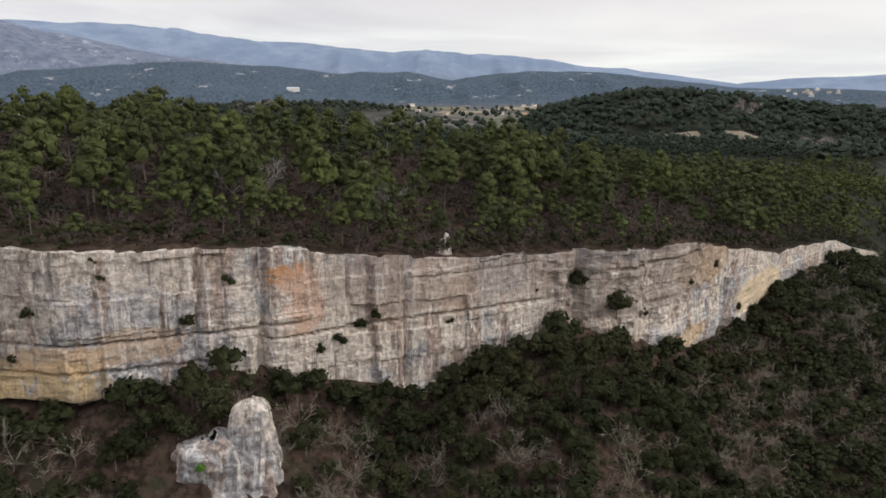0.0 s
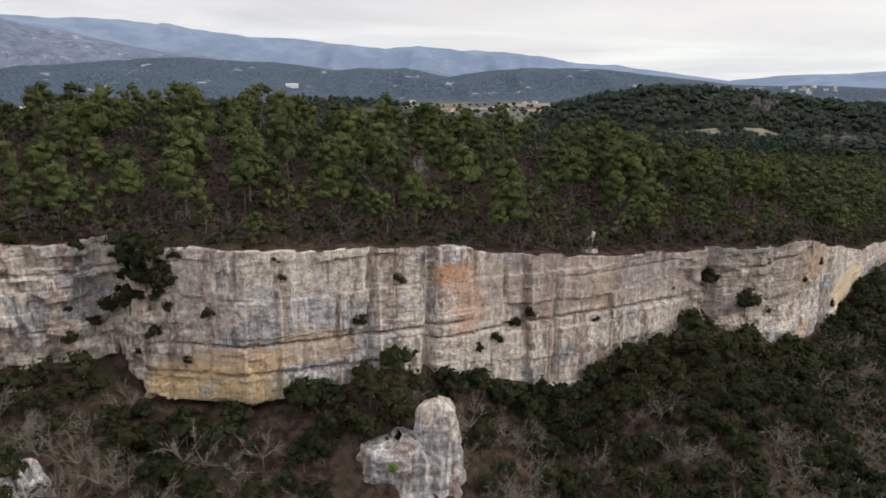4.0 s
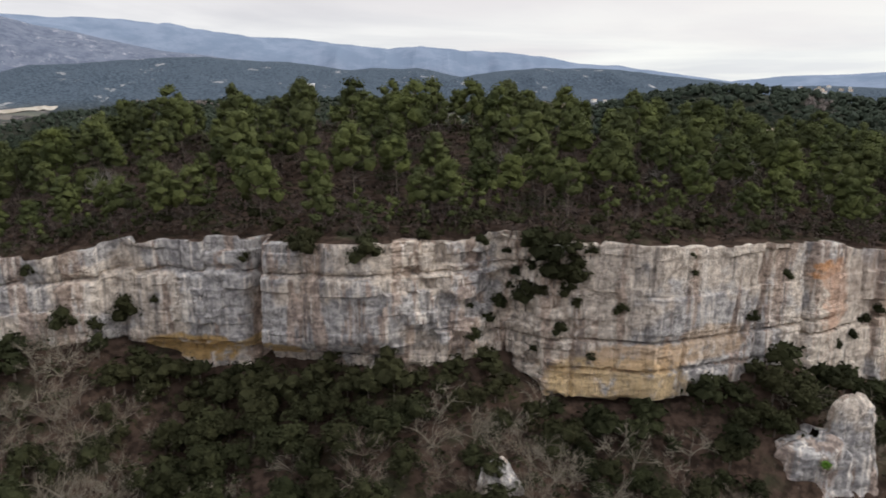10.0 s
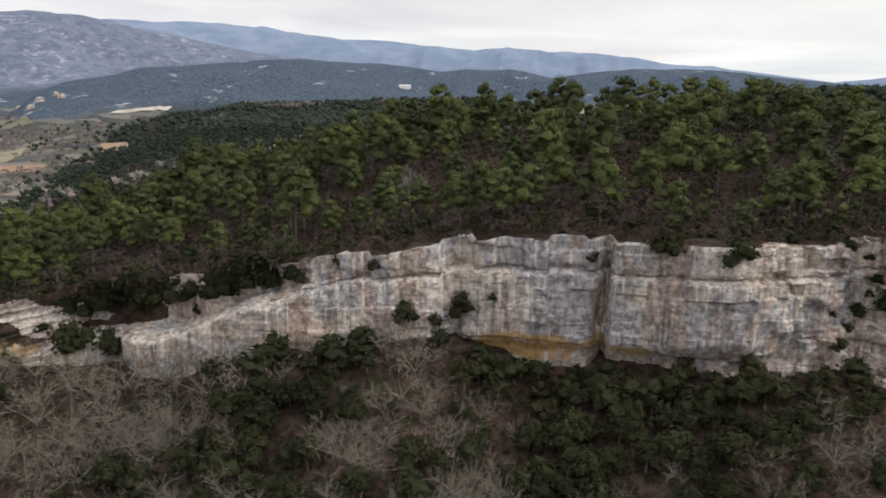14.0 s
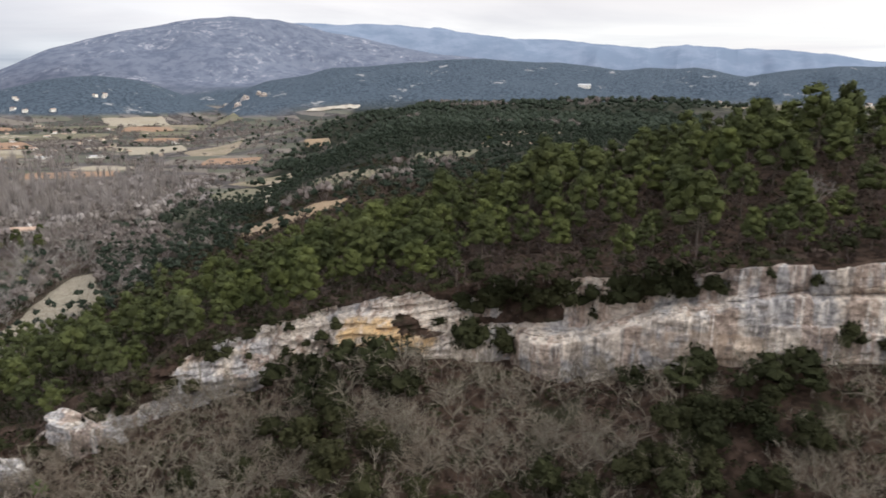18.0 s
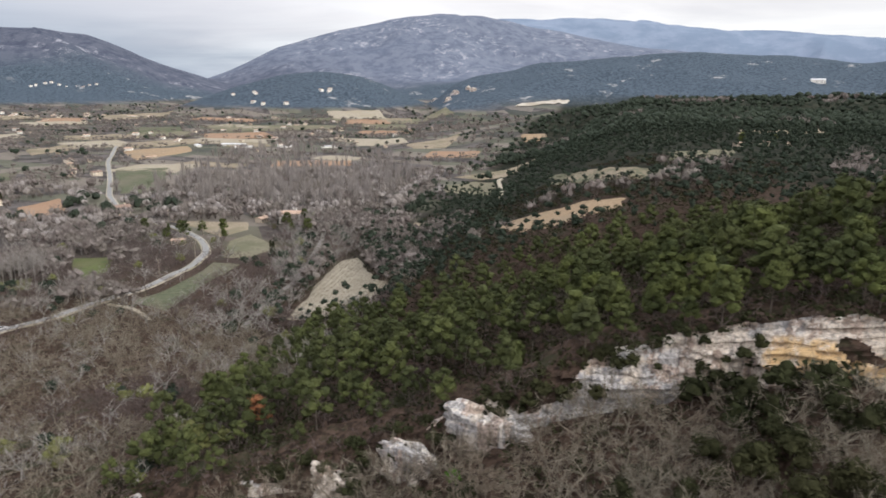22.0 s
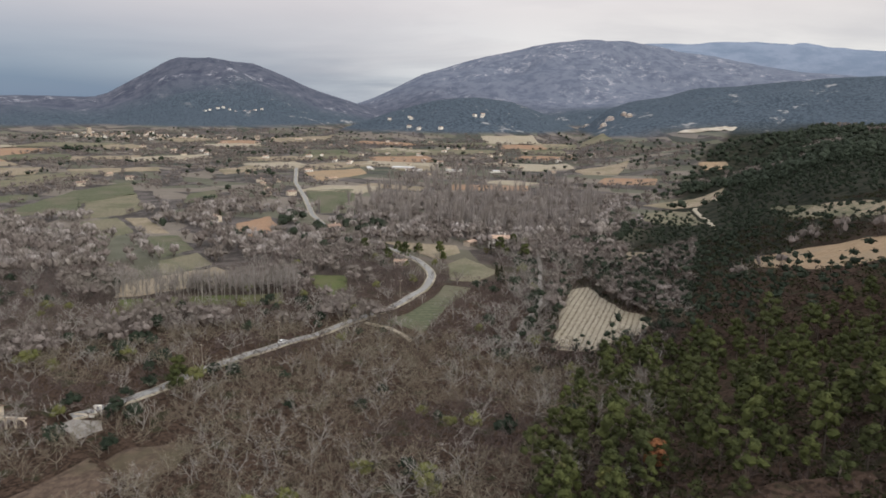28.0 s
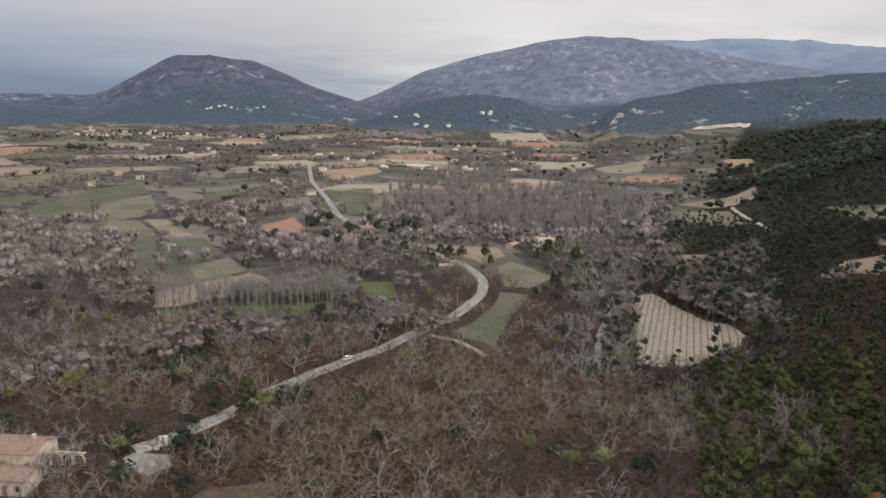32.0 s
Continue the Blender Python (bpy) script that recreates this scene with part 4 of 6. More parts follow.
def far_bare(seed, tall, wide, n=16, width=0.16, lumps=3):
    """A leafless crown for trees far off: a sheaf of thin twigs."""
    rng = np.random.default_rng(seed)
    a, k = rng.uniform(0, 6.28, n), rng.uniform(0.15, 1, n)
    d = unit(np.stack((np.cos(a) * wide * k, np.sin(a) * wide * k, tall * rng.uniform(0.45, 0.9, n)), 1))
    p = np.stack((np.cos(a) * wide * 0.25 * k, np.sin(a) * wide * 0.25 * k, tall * rng.uniform(0, 0.35, n)), 1)
    if wide < 0.3 * tall:
        return spikes(rng, p, d, tall * 0.72, width)
    # a round head: limbs from the fork, fine twigs near the outline
    h = n // 3
    e = np.sqrt(rng.uniform(0, 1, n))
    rim_ = np.stack((np.cos(a) * wide * e, np.sin(a) * wide * e, tall * (0.42 + 0.48 * np.sqrt(1 - 0.9 * e * e))), 1)
    out_ = unit(rim_ - [0, 0, tall * 0.35] + rng.normal(0, 0.12 * tall, (n, 3)))
    v, f = spikes(rng, np.repeat([[0, 0, tall * 0.05]], h, 0), unit(rim_[:h]), tall * 0.8, width)
    v2, f2 = spikes(rng, rim_[h:] * rng.uniform(0.6, 0.95, (n - h, 1)), out_[h:], tall * 0.24, width * 1.2)
    both = np.concatenate((v, v2)), np.concatenate((f, f2 + len(v)))
    if not lumps:
        return both
    # the close mesh of twigs inside the head
    a = rng.uniform(0, 6.28) + np.arange(lumps) * 6.28 / lumps
    at = np.stack((np.cos(a) * wide * 0.40, np.sin(a) * wide * 0.40, tall * rng.uniform(0.44, 0.62, lumps)), 1)
    rad = np.stack([wide * rng.uniform(0.24, 0.40, lumps)] * 2 + [tall * rng.uniform(0.11, 0.18, lumps)], 1)
    return joined(masses(rng, at, rad, 0, 0.32), (*both, unit(both[0] - [0, 0, tall * 0.35] + [0, 0, 0.2 * tall])))


def placed(shapes, spots, rng, sizes, variant=None):
    """Many copies of shapes (vertices, triangles) in one pair of arrays. spots: rows of x y z."""
    vs, fs, ns, base = [], [], [], 0
    spots = np.asarray(spots, float).reshape(-1, 3)
    which = rng.integers(0, len(shapes), len(spots)) if variant is None else variant
    turn = rng.uniform(0, 6.283, len(spots))
    for i, (v, f, *extra) in enumerate(shapes):
        m = which == i
        n = int(m.sum())
        if not n:
            continue
        c, s = np.cos(turn[m])[:, None], np.sin(turn[m])[:, None]
        k = sizes[m][:, None]
        w = np.stack((k * (v[None, :, 0] * c - v[None, :, 1] * s), k * (v[None, :, 0] * s + v[None, :, 1] * c), k * v[None, :, 2]), -1) + spots[m][:, None, :]
        if extra:
            e = extra[0]
            ns.append(np.stack((e[None, :, 0] * c - e[None, :, 1] * s, e[None, :, 0] * s + e[None, :, 1] * c, np.broadcast_to(e[None, :, 2], (n, len(e)))), -1).reshape(-1, 3))
        vs.append(w.reshape(-1, 3))
        fs.append((f[None] + (np.arange(n) * len(v))[:, None, None] + base).reshape(-1, 3))
        base += n * len(v)
    if not vs:
        return np.zeros((0, 3)), np.zeros((0, 3), int)
    return (np.concatenate(vs), np.concatenate(fs), np.concatenate(ns)) if ns else (np.concatenate(vs), np.concatenate(fs))


def wood(name, label, category, pairs):
    """One object of kind stuff: pairs of (arrays, material)."""
    pairs = [p for p in pairs if len(p[0][0])]
    vs, fs, ids, ns, base = [], [], [], [], 0
    for i, (arrays, _) in enumerate(pairs):
        v, f = arrays[:2]
        vs.append(v)
        fs.append(f + base)
        ids.append(np.full(len(f), i))
        if len(arrays) > 2:
            ns.append(arrays[2])
        else:
            ns.append(face_normals(v, f))
        base += len(v)
    leafy = any(len(p[0]) > 2 for p in pairs)
    me = mesh_of(name, np.concatenate(vs), np.concatenate(fs), [p[1] for p in pairs], np.concatenate(ids), normals=np.concatenate(ns) if leafy else None)
    return tagged(new(name, me), label, category, kind="stuff")


def face_normals(v, f):
    """A normal for each vertex, from the faces that it belongs to."""
    n = np.cross(v[f[:, 1]] - v[f[:, 0]], v[f[:, 2]] - v[f[:, 0]])
    out = np.zeros_like(np.asarray(v, float))
    for k in range(3):
        np.add.at(out, f[:, k], n)
    return unit(out)


def tree_thing(name, parts, label, category, group):
    """A tree as a thing of its own: an empty at its foot with its parts."""
    e = tagged(new(name), label, category, group)
    for pname, (v, f, *n), mat in parts:
        ob = new(pname, mesh_of(pname, v, f, [mat], normals=n[0] if n else None))
        ob.parent = e
    return e


# ---- trees: where they stand ----


def scatter(x0, x1, y0, y1, gap, seed, keep, height=H):
    """A jittered lattice of places for which keep(x, y) (0 to 1) allows it."""
    rng = np.random.default_rng(seed)
    x, y = np.meshgrid(np.arange(x0, x1, gap), np.arange(y0, y1, gap), indexing="ij")
    x, y = x.ravel() + rng.uniform(-0.48, 0.48, x.size) * gap, y.ravel() + rng.uniform(-0.48, 0.48, y.size) * gap
    m = rng.random(x.size) < keep(x, y)
    x, y = x[m], y[m]
    return np.stack((x, y, height(x, y) - 0.1), 1)

# ---- fields, roads and the stream ----


def soil_mat(name, a, b, c, stripes=0.0, turn=0.0):
    """Tilled or grassy field: tufts, worn patches and, where it is worked, the marks of the rows."""
    m = Mat(name, 0.97)
    tone = m.mix(m.ramp(m.noise(0.55, 6.0, 0.65), 0.35, 0.65), a, b)
    tone = m.mix(m.ramp(m.noise(0.035, 4.0), 0.46, 0.64), tone, c)
    if stripes:
        w = m.t.nodes.new("ShaderNodeTexWave")
        w.inputs["Scale"].default_value, w.inputs["Distortion"].default_value, w.inputs["Detail"].default_value = 1.0, 0.6, 2.0
        w.inputs["Detail Scale"].default_value = 0.6
        m.put(w.inputs["Vector"], m.scaled(stripes, stripes, 0.0, turn))
        tone = m.mix(m.math("MULTIPLY", m.ramp(w.outputs["Fac"], 0.35, 0.75), 0.32), tone, tuple(v * 0.6 for v in a))
    return m.done(tone, m.noise(0.8, 5.0), 0.4, 0.2)


GREEN = soil_mat("meadow_grass", (0.08, 0.088, 0.056), (0.115, 0.12, 0.078), (0.128, 0.118, 0.086), 0.10, 0.9)
LUSH = soil_mat("young_grass", (0.068, 0.085, 0.035), (0.095, 0.11, 0.046), (0.105, 0.105, 0.055))
BEIGE = soil_mat("dry_stubble", (0.205, 0.168, 0.122), (0.285, 0.24, 0.178), (0.175, 0.155, 0.105), 0.12, 0.5)
TAN = soil_mat("ochre_tilled_soil", (0.245, 0.175, 0.112), (0.315, 0.238, 0.158), (0.25, 0.195, 0.135), 0.42, -0.5)
RED = soil_mat("red_tilled_soil", (0.235, 0.15, 0.1), (0.3, 0.2, 0.135), (0.26, 0.185, 0.13), 0.10, 0.3)
VINE = soil_mat("vineyard_soil", (0.235, 0.205, 0.155), (0.320, 0.285, 0.225), (0.265, 0.232, 0.170))
FALLOW = soil_mat("fallow_field", (0.138, 0.125, 0.088), (0.185, 0.168, 0.12), (0.11, 0.112, 0.072), 0.16, 1.2)
STONY = soil_mat("pale_stony_ground", (0.353, 0.319, 0.269), (0.454, 0.420, 0.361), (0.302, 0.269, 0.218))
ASPHALT = soil_mat("worn_asphalt", (0.2, 0.2, 0.195), (0.27, 0.265, 0.26), (0.235, 0.23, 0.22))
VERGE = soil_mat("sandy_verge", (0.30, 0.265, 0.205), (0.39, 0.35, 0.28), (0.22, 0.20, 0.14))
GRAVEL = soil_mat("stream_gravel", (0.202, 0.189, 0.172), (0.286, 0.269, 0.248), (0.168, 0.155, 0.134))
EARTH = soil_mat("reddish_clearing", (0.062, 0.046, 0.036), (0.115, 0.085, 0.065), (0.08, 0.068, 0.046))

FIELDS = (
    ("broad green meadow on the plain", GREEN, ((-815, 124), (-914, 216), (-965, 292), (-856, 249), (-827, 191), (-780, 171), (-775, 129))),
    ("striped fallow field above the meadow", FALLOW, ((-827, 193), (-856, 249), (-760, 214), (-737, 187), (-741, 160))),
    ("bare beige strip field", BEIGE, ((-724, 182), (-714, 193), (-638, 174), (-651, 163))),
    ("fallow vine strip with faint rows", FALLOW, ((-728, 152), (-729, 180), (-657, 161), (-655, 142), (-674, 134))),
    ("green winter field", GREEN, ((-640, 157), (-631, 176), (-580, 160), (-569, 133), (-598, 143))),
    ("pale stubble field corner", FALLOW, ((-565, 130), (-573, 158), (-538, 148), (-530, 115))),
    ("dry stubble field before the poplars", BEIGE, ((-520, 92), (-527, 116), (-534, 147), (-506, 145), (-497, 133), (-495, 88), (-498, 80))),
    ("dull green upper field", GREEN, ((-823, 282), (-839, 326), (-779, 287), (-766, 248))),
    ("orange tilled field", RED, ((-644, 223), (-658, 260), (-603, 234), (-592, 205), (-600, 198))),
    ("green paddock by the road", GREEN, ((-777, 377), (-756, 423), (-684, 365), (-673, 341), (-626, 312), (-640, 294))),
    ("tan tilled field far off", TAN, ((-923, 485), (-913, 567), (-861, 532), (-830, 437))),
    ("green field inside the road's bend", GREEN, ((-424, 199), (-412, 205), (-396, 170), (-380, 140), (-400, 139), (-405, 159), (-411, 178))),
    ("beige stubble field above the bend", BEIGE, ((-528, 250), (-483, 274), (-466, 259), (-464, 236), (-496, 246))),
    ("dull green field above the bend", FALLOW, ((-455, 233), (-459, 252), (-422, 238), (-417, 213), (-428, 206))),
    ("pruned vineyard on pale soil", VINE, ((-381, 235), (-377, 244), (-359, 228), (-318, 192), (-312, 178), (-322, 158), (-338, 155))),
    ("ochre tilled field among pines", TAN, ((-314, 267), (-286, 255), (-267, 248), (-244, 231), (-240, 212), (-256, 206), (-272, 209), (-304, 243))),
    ("small beige field below the pines", BEIGE, ((-403, 327), (-380, 337), (-374, 308), (-385, 290))),
    ("long beige field below the farm", BEIGE, ((-489, 508), (-468, 586), (-473, 640), (-449, 584), (-447, 530), (-461, 504))),
    ("fallow green field below the farm", FALLOW, ((-470, 454), (-459, 496), (-438, 491), (-395, 415), (-451, 435))),
    ("green shelf field in the woods", FALLOW, ((-359, 417), (-318, 353), (-248, 296), (-243, 275), (-285, 294), (-318, 330))),
    ("yellow field among woods", TAN, ((-553, 763), (-524, 772), (-510, 747), (-533, 732))),
    ("white stony field on the hill", STONY, ((-768, 1166), (-766, 1184), (-736, 1225), (-703, 1262), (-699, 1240), (-735, 1198))),
    ("beige bank by the stream", BEIGE, ((-687, 714), (-659, 780), (-665, 812), (-641, 757), (-620, 699), (-653, 682))),
    ("bright green meadow", LUSH, ((-485, 167), (-469, 180), (-448, 162), (-442, 148), (-464, 155))),
    ("stubble strip far off", BEIGE, ((-1013, 421), (-1040, 499), (-986, 471), (-957, 398))),
    ("dull field on the plain", FALLOW, ((-1063, 191), (-1052, 235), (-999, 219), (-1001, 173))),
    ("pale strip on the plain", BEIGE, ((-1145, 292), (-1086, 383), (-1047, 363), (-1093, 279))),
    ("green-brown strip on the plain", FALLOW, ((-1154, 779), (-975, 922), (-933, 868), (-1044, 727))),
    ("pale terrace below the hill", BEIGE, ((-1507, 829), (-1500, 987), (-1387, 881), (-1370, 747))),
    ("beige field beyond the ridge", BEIGE, ((-14, 1100), (62, 1086), (78, 1176), (-2, 1190))),
    ("pale field beyond the ridge", BEIGE, ((92, 1220), (205, 1214), (214, 1318), (98, 1322))),
    ("fallow strip beyond the ridge", FALLOW, ((-90, 1230), (40, 1240), (50, 1330), (-86, 1320))),
    ("brown strip beyond the ridge", RED, ((110, 1030), (200, 1040), (196, 1120), (118, 1110))),
    ("green field beyond the ridge", GREEN, ((52, 988), (91, 866), (63, 623), (46, 787))),
    ("pale strip below the pine hill", BEIGE, ((156, 535), (188, 528), (188, 512), (158, 516))),
    ("pale strip beside the pine hill", BEIGE, ((204, 522), (226, 514), (221, 499), (204, 505))),
    ("long beige field on the wooded shelf", BEIGE, ((-328, 366), (-290, 336), (-254, 296), (-250, 274), (-282, 300), (-312, 332))),
    ("brown terrace on the wooded shelf", FALLOW, ((-270, 366), (-247, 429), (-237, 364), (-260, 334))),
    ("pale terrace beyond the shelf", BEIGE, ((-280, 592), (-220, 642), (-216, 591), (-271, 553))),
    ("green grass under the planted poplars", LUSH, ((-480, 71), (-496, 80), (-462, 139), (-446, 131))),
    ("pale gravel forecourt of the villa", GRAVEL, ((-390, 20), (-395, 25), (-387, 32), (-381, 30), (-382, 23), (-385, 18))),
    ("reddish clearing in the oak wood", EARTH, ((-366, 2), (-368, 31), (-358, 42), (-349, 33), (-350, 8))),
)
fr = np.random.default_rng(131)
plain_mats = (("bare beige strip on the plain", BEIGE), ("fallow strip on the plain", FALLOW), ("dull green strip on the plain", GREEN), ("tilled brown strip on the plain", RED), ("dry vine plot on the plain", VINE))
far_fields = []
for i in range(64):
    fb, fd = math.radians(fr.uniform(-80, -30)), fr.uniform(640, 1560)
    fx, fy = -200 + fd * math.sin(fb), fd * math.cos(fb)
    if hz(fx, fy) > 20:
        continue
    fw, fl, ft = fr.uniform(22, 62) * fd / 1000, fr.uniform(16, 44) * fd / 1000, fb + fr.normal(0, 0.35)
    quad = tuple((fx + u * fw * math.cos(ft) * fr.uniform(0.8, 1.1) - w * fl * math.sin(ft), fy - u * fw * math.sin(ft) - w * fl * math.cos(ft) * fr.uniform(0.8, 1.1)) for u, w in ((-1, -1), (1, -1), (1, 1), (-1, 1)))
    far_fields.append((*plain_mats[int(fr.integers(5))], quad))
TRACKS = (
    ("road", "worn grey tarmac country road with pale verges", ASPHALT, 1.6, ((-394, 27), (-394, 33), (-391, 42), (-395, 51), (-398, 66), (-400, 82), (-402, 102), (-406, 120), (-411, 142), (-416, 166), (-425, 188), (-442, 210), (-468, 227), (-499, 238), (-534, 243), (-577, 253), (-636, 283), (-725, 341), (-830, 406), (-960, 500))),
    ("lane", "pale earth farm lane beside a field", VERGE, 0.9, ((-404, 134), (-395, 136.5), (-384, 135), (-376, 131))),
    ("lane", "pale earth lane to a farm", VERGE, 1.6, ((-444, 512), (-439, 497), (-404, 437), (-382, 396), (-374, 380))),
    ("stream", "shallow grey stream over pale gravel", GRAVEL, 1.1, ((-440, 292), (-415, 261), (-397, 235), (-384, 217), (-371, 199), (-362, 175), (-352, 158), (-344, 144))),
)


def clear_of(quad):
    """Whether a small field lies apart from the roads and the larger fields."""
    c = np.mean(quad, 0)
    return all(np.hypot(*(np.mean(f[2], 0) - c)) > 60 for f in FIELDS) and near_line(c[0], c[1], TRACKS[0][4]) > 40


def inside(x, y, poly):
    hit = np.zeros(np.shape(x), bool)
    for (ax, ay), (bx, by) in zip(poly, poly[1:] + poly[:1]):
        if ay != by:
            hit ^= ((ay > y) != (by > y)) & (x < (bx - ax) * (y - ay) / (by - ay) + ax)
    return hit


def near_line(x, y, pts):
    d = np.full(np.shape(x), 1e9)
    for (ax, ay), (bx, by) in zip(pts, pts[1:]):
        t = np.clip(((x - ax) * (bx - ax) + (y - ay) * (by - ay)) / ((bx - ax) ** 2 + (by - ay) ** 2), 0, 1)
        d = np.minimum(d, np.hypot(x - ax - t * (bx - ax), y - ay - t * (by - ay)))
    return d


kept_fields = []
for f in far_fields:
    if clear_of(f[2]) and all(np.hypot(*(np.mean(g[2], 0) - np.mean(f[2], 0))) > 45 for g in kept_fields):
        kept_fields.append(f)
FIELDS = FIELDS + tuple(kept_fields)
CLEARINGS = (((-895, 118), (-900, 235), (-845, 325), (-760, 290), (-690, 205), (-612, 185), (-520, 160), (-515, 95), (-640, 122), (-740, 118)), ((-795, 375), (-752, 436), (-612, 322), (-584, 252), (-584, 192), (-665, 215)), ((-500, 505), (-475, 650), (-436, 590), (-385, 405), (-455, 425)), ((-890, 440), (-880, 545), (-775, 490), (-790, 425)), ((-530, 235), (-485, 280), (-455, 262), (-410, 240), (-410, 205)), ((-322, 276), (-252, 254), (-232, 232), (-234, 198), (-262, 192), (-304, 228)), ((-312, 345), (-246, 292), (-238, 256), (-285, 285)), ((-270, 372), (-240, 420), (-228, 345), (-256, 318)), ((-285, 592), (-212, 645), (-206, 570), (-268, 535)))


def open_land(x, y):
    """True where a field, road or stream keeps trees away."""
    hit = np.zeros(np.shape(x), bool)
    for _, _, poly in FIELDS:
        hit |= inside(x, y, poly)
    lone = vnoise(np.asarray(x) / 9, np.asarray(y) / 9, 12) > 0.64
    for poly in CLEARINGS:
        hit |= inside(x, y, poly) & ~lone
    for _, _, _, half, pts in TRACKS:
        hit |= near_line(x, y, pts) < half + np.where(y < 160, 0.0, 2.0 if half == 1.6 else 0.7)
    return hit


def lift(x, y):
    """How far a thin layer lies over the ground sheet, whose facets grow with distance."""
    return 0.22 + 0.0022 * np.maximum(np.hypot(x + 150, y) - 430, 0)


def field(label, mat, poly):
    """A field: rings from its middle to its slightly wavering edge."""
    p = np.array(poly, float)
    c = p.mean(0)
    q = np.concatenate((p, p[:1]))
    t = np.linspace(0, len(p), len(p) * 14, endpoint=False)
    i = t.astype(int)
    edge = q[i] + (q[i + 1] - q[i]) * (t - i)[:, None]
    size = np.ptp(p, 0).max()
    edge = edge + (size * 0.02) * np.stack((fnoise(edge[:, 0] / 9, edge[:, 1] / 9, 3, 3), fnoise(edge[:, 0] / 9, edge[:, 1] / 9, 8, 3)), 1)
    k = np.linspace(0.02, 1, 14)
    v = c + (edge - c)[:, None, :] * k[None, :, None]
    z = H(v[..., 0], v[..., 1]) + lift(v[..., 0], v[..., 1])
    z[:, -1] -= 1.2
    v = np.concatenate((v, z[..., None]), -1)
    v = np.concatenate((v, v[:1]), 0)
    return tagged(new("field", mesh_of("field", v.reshape(-1, 3), grid_faces(len(t) + 1, 14), [mat], smooth=True)), label, "field", kind="structure")


for f_label, f_mat, f_poly in FIELDS:
    field(f_label, f_mat, f_poly)


def ribbon(name, label, mat, half, pts, over=0.0, crown=0.1):
    """A strip of road along a smooth line."""
    p = np.array(pts, float)
    s = np.concatenate(([0], np.cumsum(np.hypot(*np.diff(p, axis=0).T))))
    n = max(8, int(s[-1] / 4))
    t = np.linspace(0, s[-1], n)
    x, y = np.interp(t, s, p[:, 0]), np.interp(t, s, p[:, 1])
    for _ in range(6):
        x[1:-1], y[1:-1] = (x[:-2] + 2 * x[1:-1] + x[2:]) / 4, (y[:-2] + 2 * y[1:-1] + y[2:]) / 4
    dx, dy = np.gradient(x), np.gradient(y)
    l = np.hypot(dx, dy)
    cols = []
    for w, dz in ((-1.0, -0.6), (-0.94, 0), (0, crown), (0.94, 0), (1.0, -0.6)):
        px, py = x - dy / l * half * w, y + dx / l * half * w
        cols.append(np.stack((px, py, H(x, y) + lift(x, y) * 1.5 + over + dz), -1))
    v = np.stack(cols, 1)
    return tagged(new(name, mesh_of(name, v.reshape(-1, 3), grid_faces(n, 5), [mat], smooth=False)), label, name, kind="structure")


for t_name, t_label, t_mat, t_half, t_pts in TRACKS:
    if t_name == "road":
        ribbon("verge", "sandy verge along the tarmac road", VERGE, t_half + 0.7, t_pts, 0.05)
    ribbon(t_name, t_label, t_mat, t_half, t_pts, 0.22 if t_name == "road" else 0.08)

# ---- woods ----
N_PINE, N_BARE, N_BUSH = 7, 6, 5
pines = [pine_shape(100 + i, 8.2 + 0.7 * (i % 3), 900, 0.22, 15, 0, 50) for i in range(N_PINE)]
pines_mid = [pine_shape(140 + i, 8.2 + 0.7 * (i % 3), 220, 0.36, 9, 0, 10) for i in range(N_PINE)]
pines_low = [pine_shape(180 + i, 8.4, 50, 0.65, 5, 0, 4) for i in range(N_PINE)]
bares = [bare_shape(200 + i, 6.0, 7, 7, 9, thin=0.62) for i in range(N_BARE)]
bares_mid = [bare_shape(240 + i, 6.0, 6, 4, 8, fine=False, thin=0.72) for i in range(N_BARE)]
bares_low = [bare_shape(260 + i, 6.0, 5, 3, 8, fine=False, thin=0.9) for i in range(N_BARE)]
thickets = [bare_shape(280 + i, 6.0, 4, 3, 4, fine=False, thin=1.2) for i in range(N_BARE)]
bushes = [bush_shape(300 + i, tufts=400, size=0.18) for i in range(N_BUSH)]
bushes_mid = [bush_shape(340 + i, tufts=70, size=0.30) for i in range(N_BUSH)]
poplars = [bare_shape(400 + i, 12.5, 10, 3, 4, 0.11, 1.1, 0.5, False) for i in range(4)]
rng = np.random.default_rng(7)


def bole(shapes):
    return [s[0] for s in shapes]


def head(shapes):
    return [s[1] for s in shapes]


def pair_wood(name, label, category, shapes, spots, sizes, stem, crown, seed):
    """A wood of one kind: stems and crowns stand on the same places."""
    which = np.random.default_rng(seed).integers(0, len(shapes), len(spots))
    a = placed(bole(shapes), spots, np.random.default_rng(seed + 1), sizes, which)
    b = placed(head(shapes), spots, np.random.default_rng(seed + 1), sizes, which)
    return wood(name, label, category, [(a, stem), (b, crown)])


def single_trees(name, label, category, group, shapes, names, stem, crown, spots, sizes, seed):
    """Trees as things of their own."""
    r = np.random.default_rng(seed)
    protos = [tree_thing(name, ((names[0], s[0], stem), (names[1], s[1], crown)), label, category, group) for s in shapes]
    for i, (p, k) in enumerate(zip(spots, sizes)):
        m = pose(*[float(c) for c in p], 0, 0, float(r.uniform(0, 360)))
        if i < len(protos):
            protos[i].matrix_basis = m
            protos[i].scale = (float(k),) * 3
        else:
            c = copy_thing(protos[int(r.integers(len(protos)))], m)
            c.scale = (float(k),) * 3


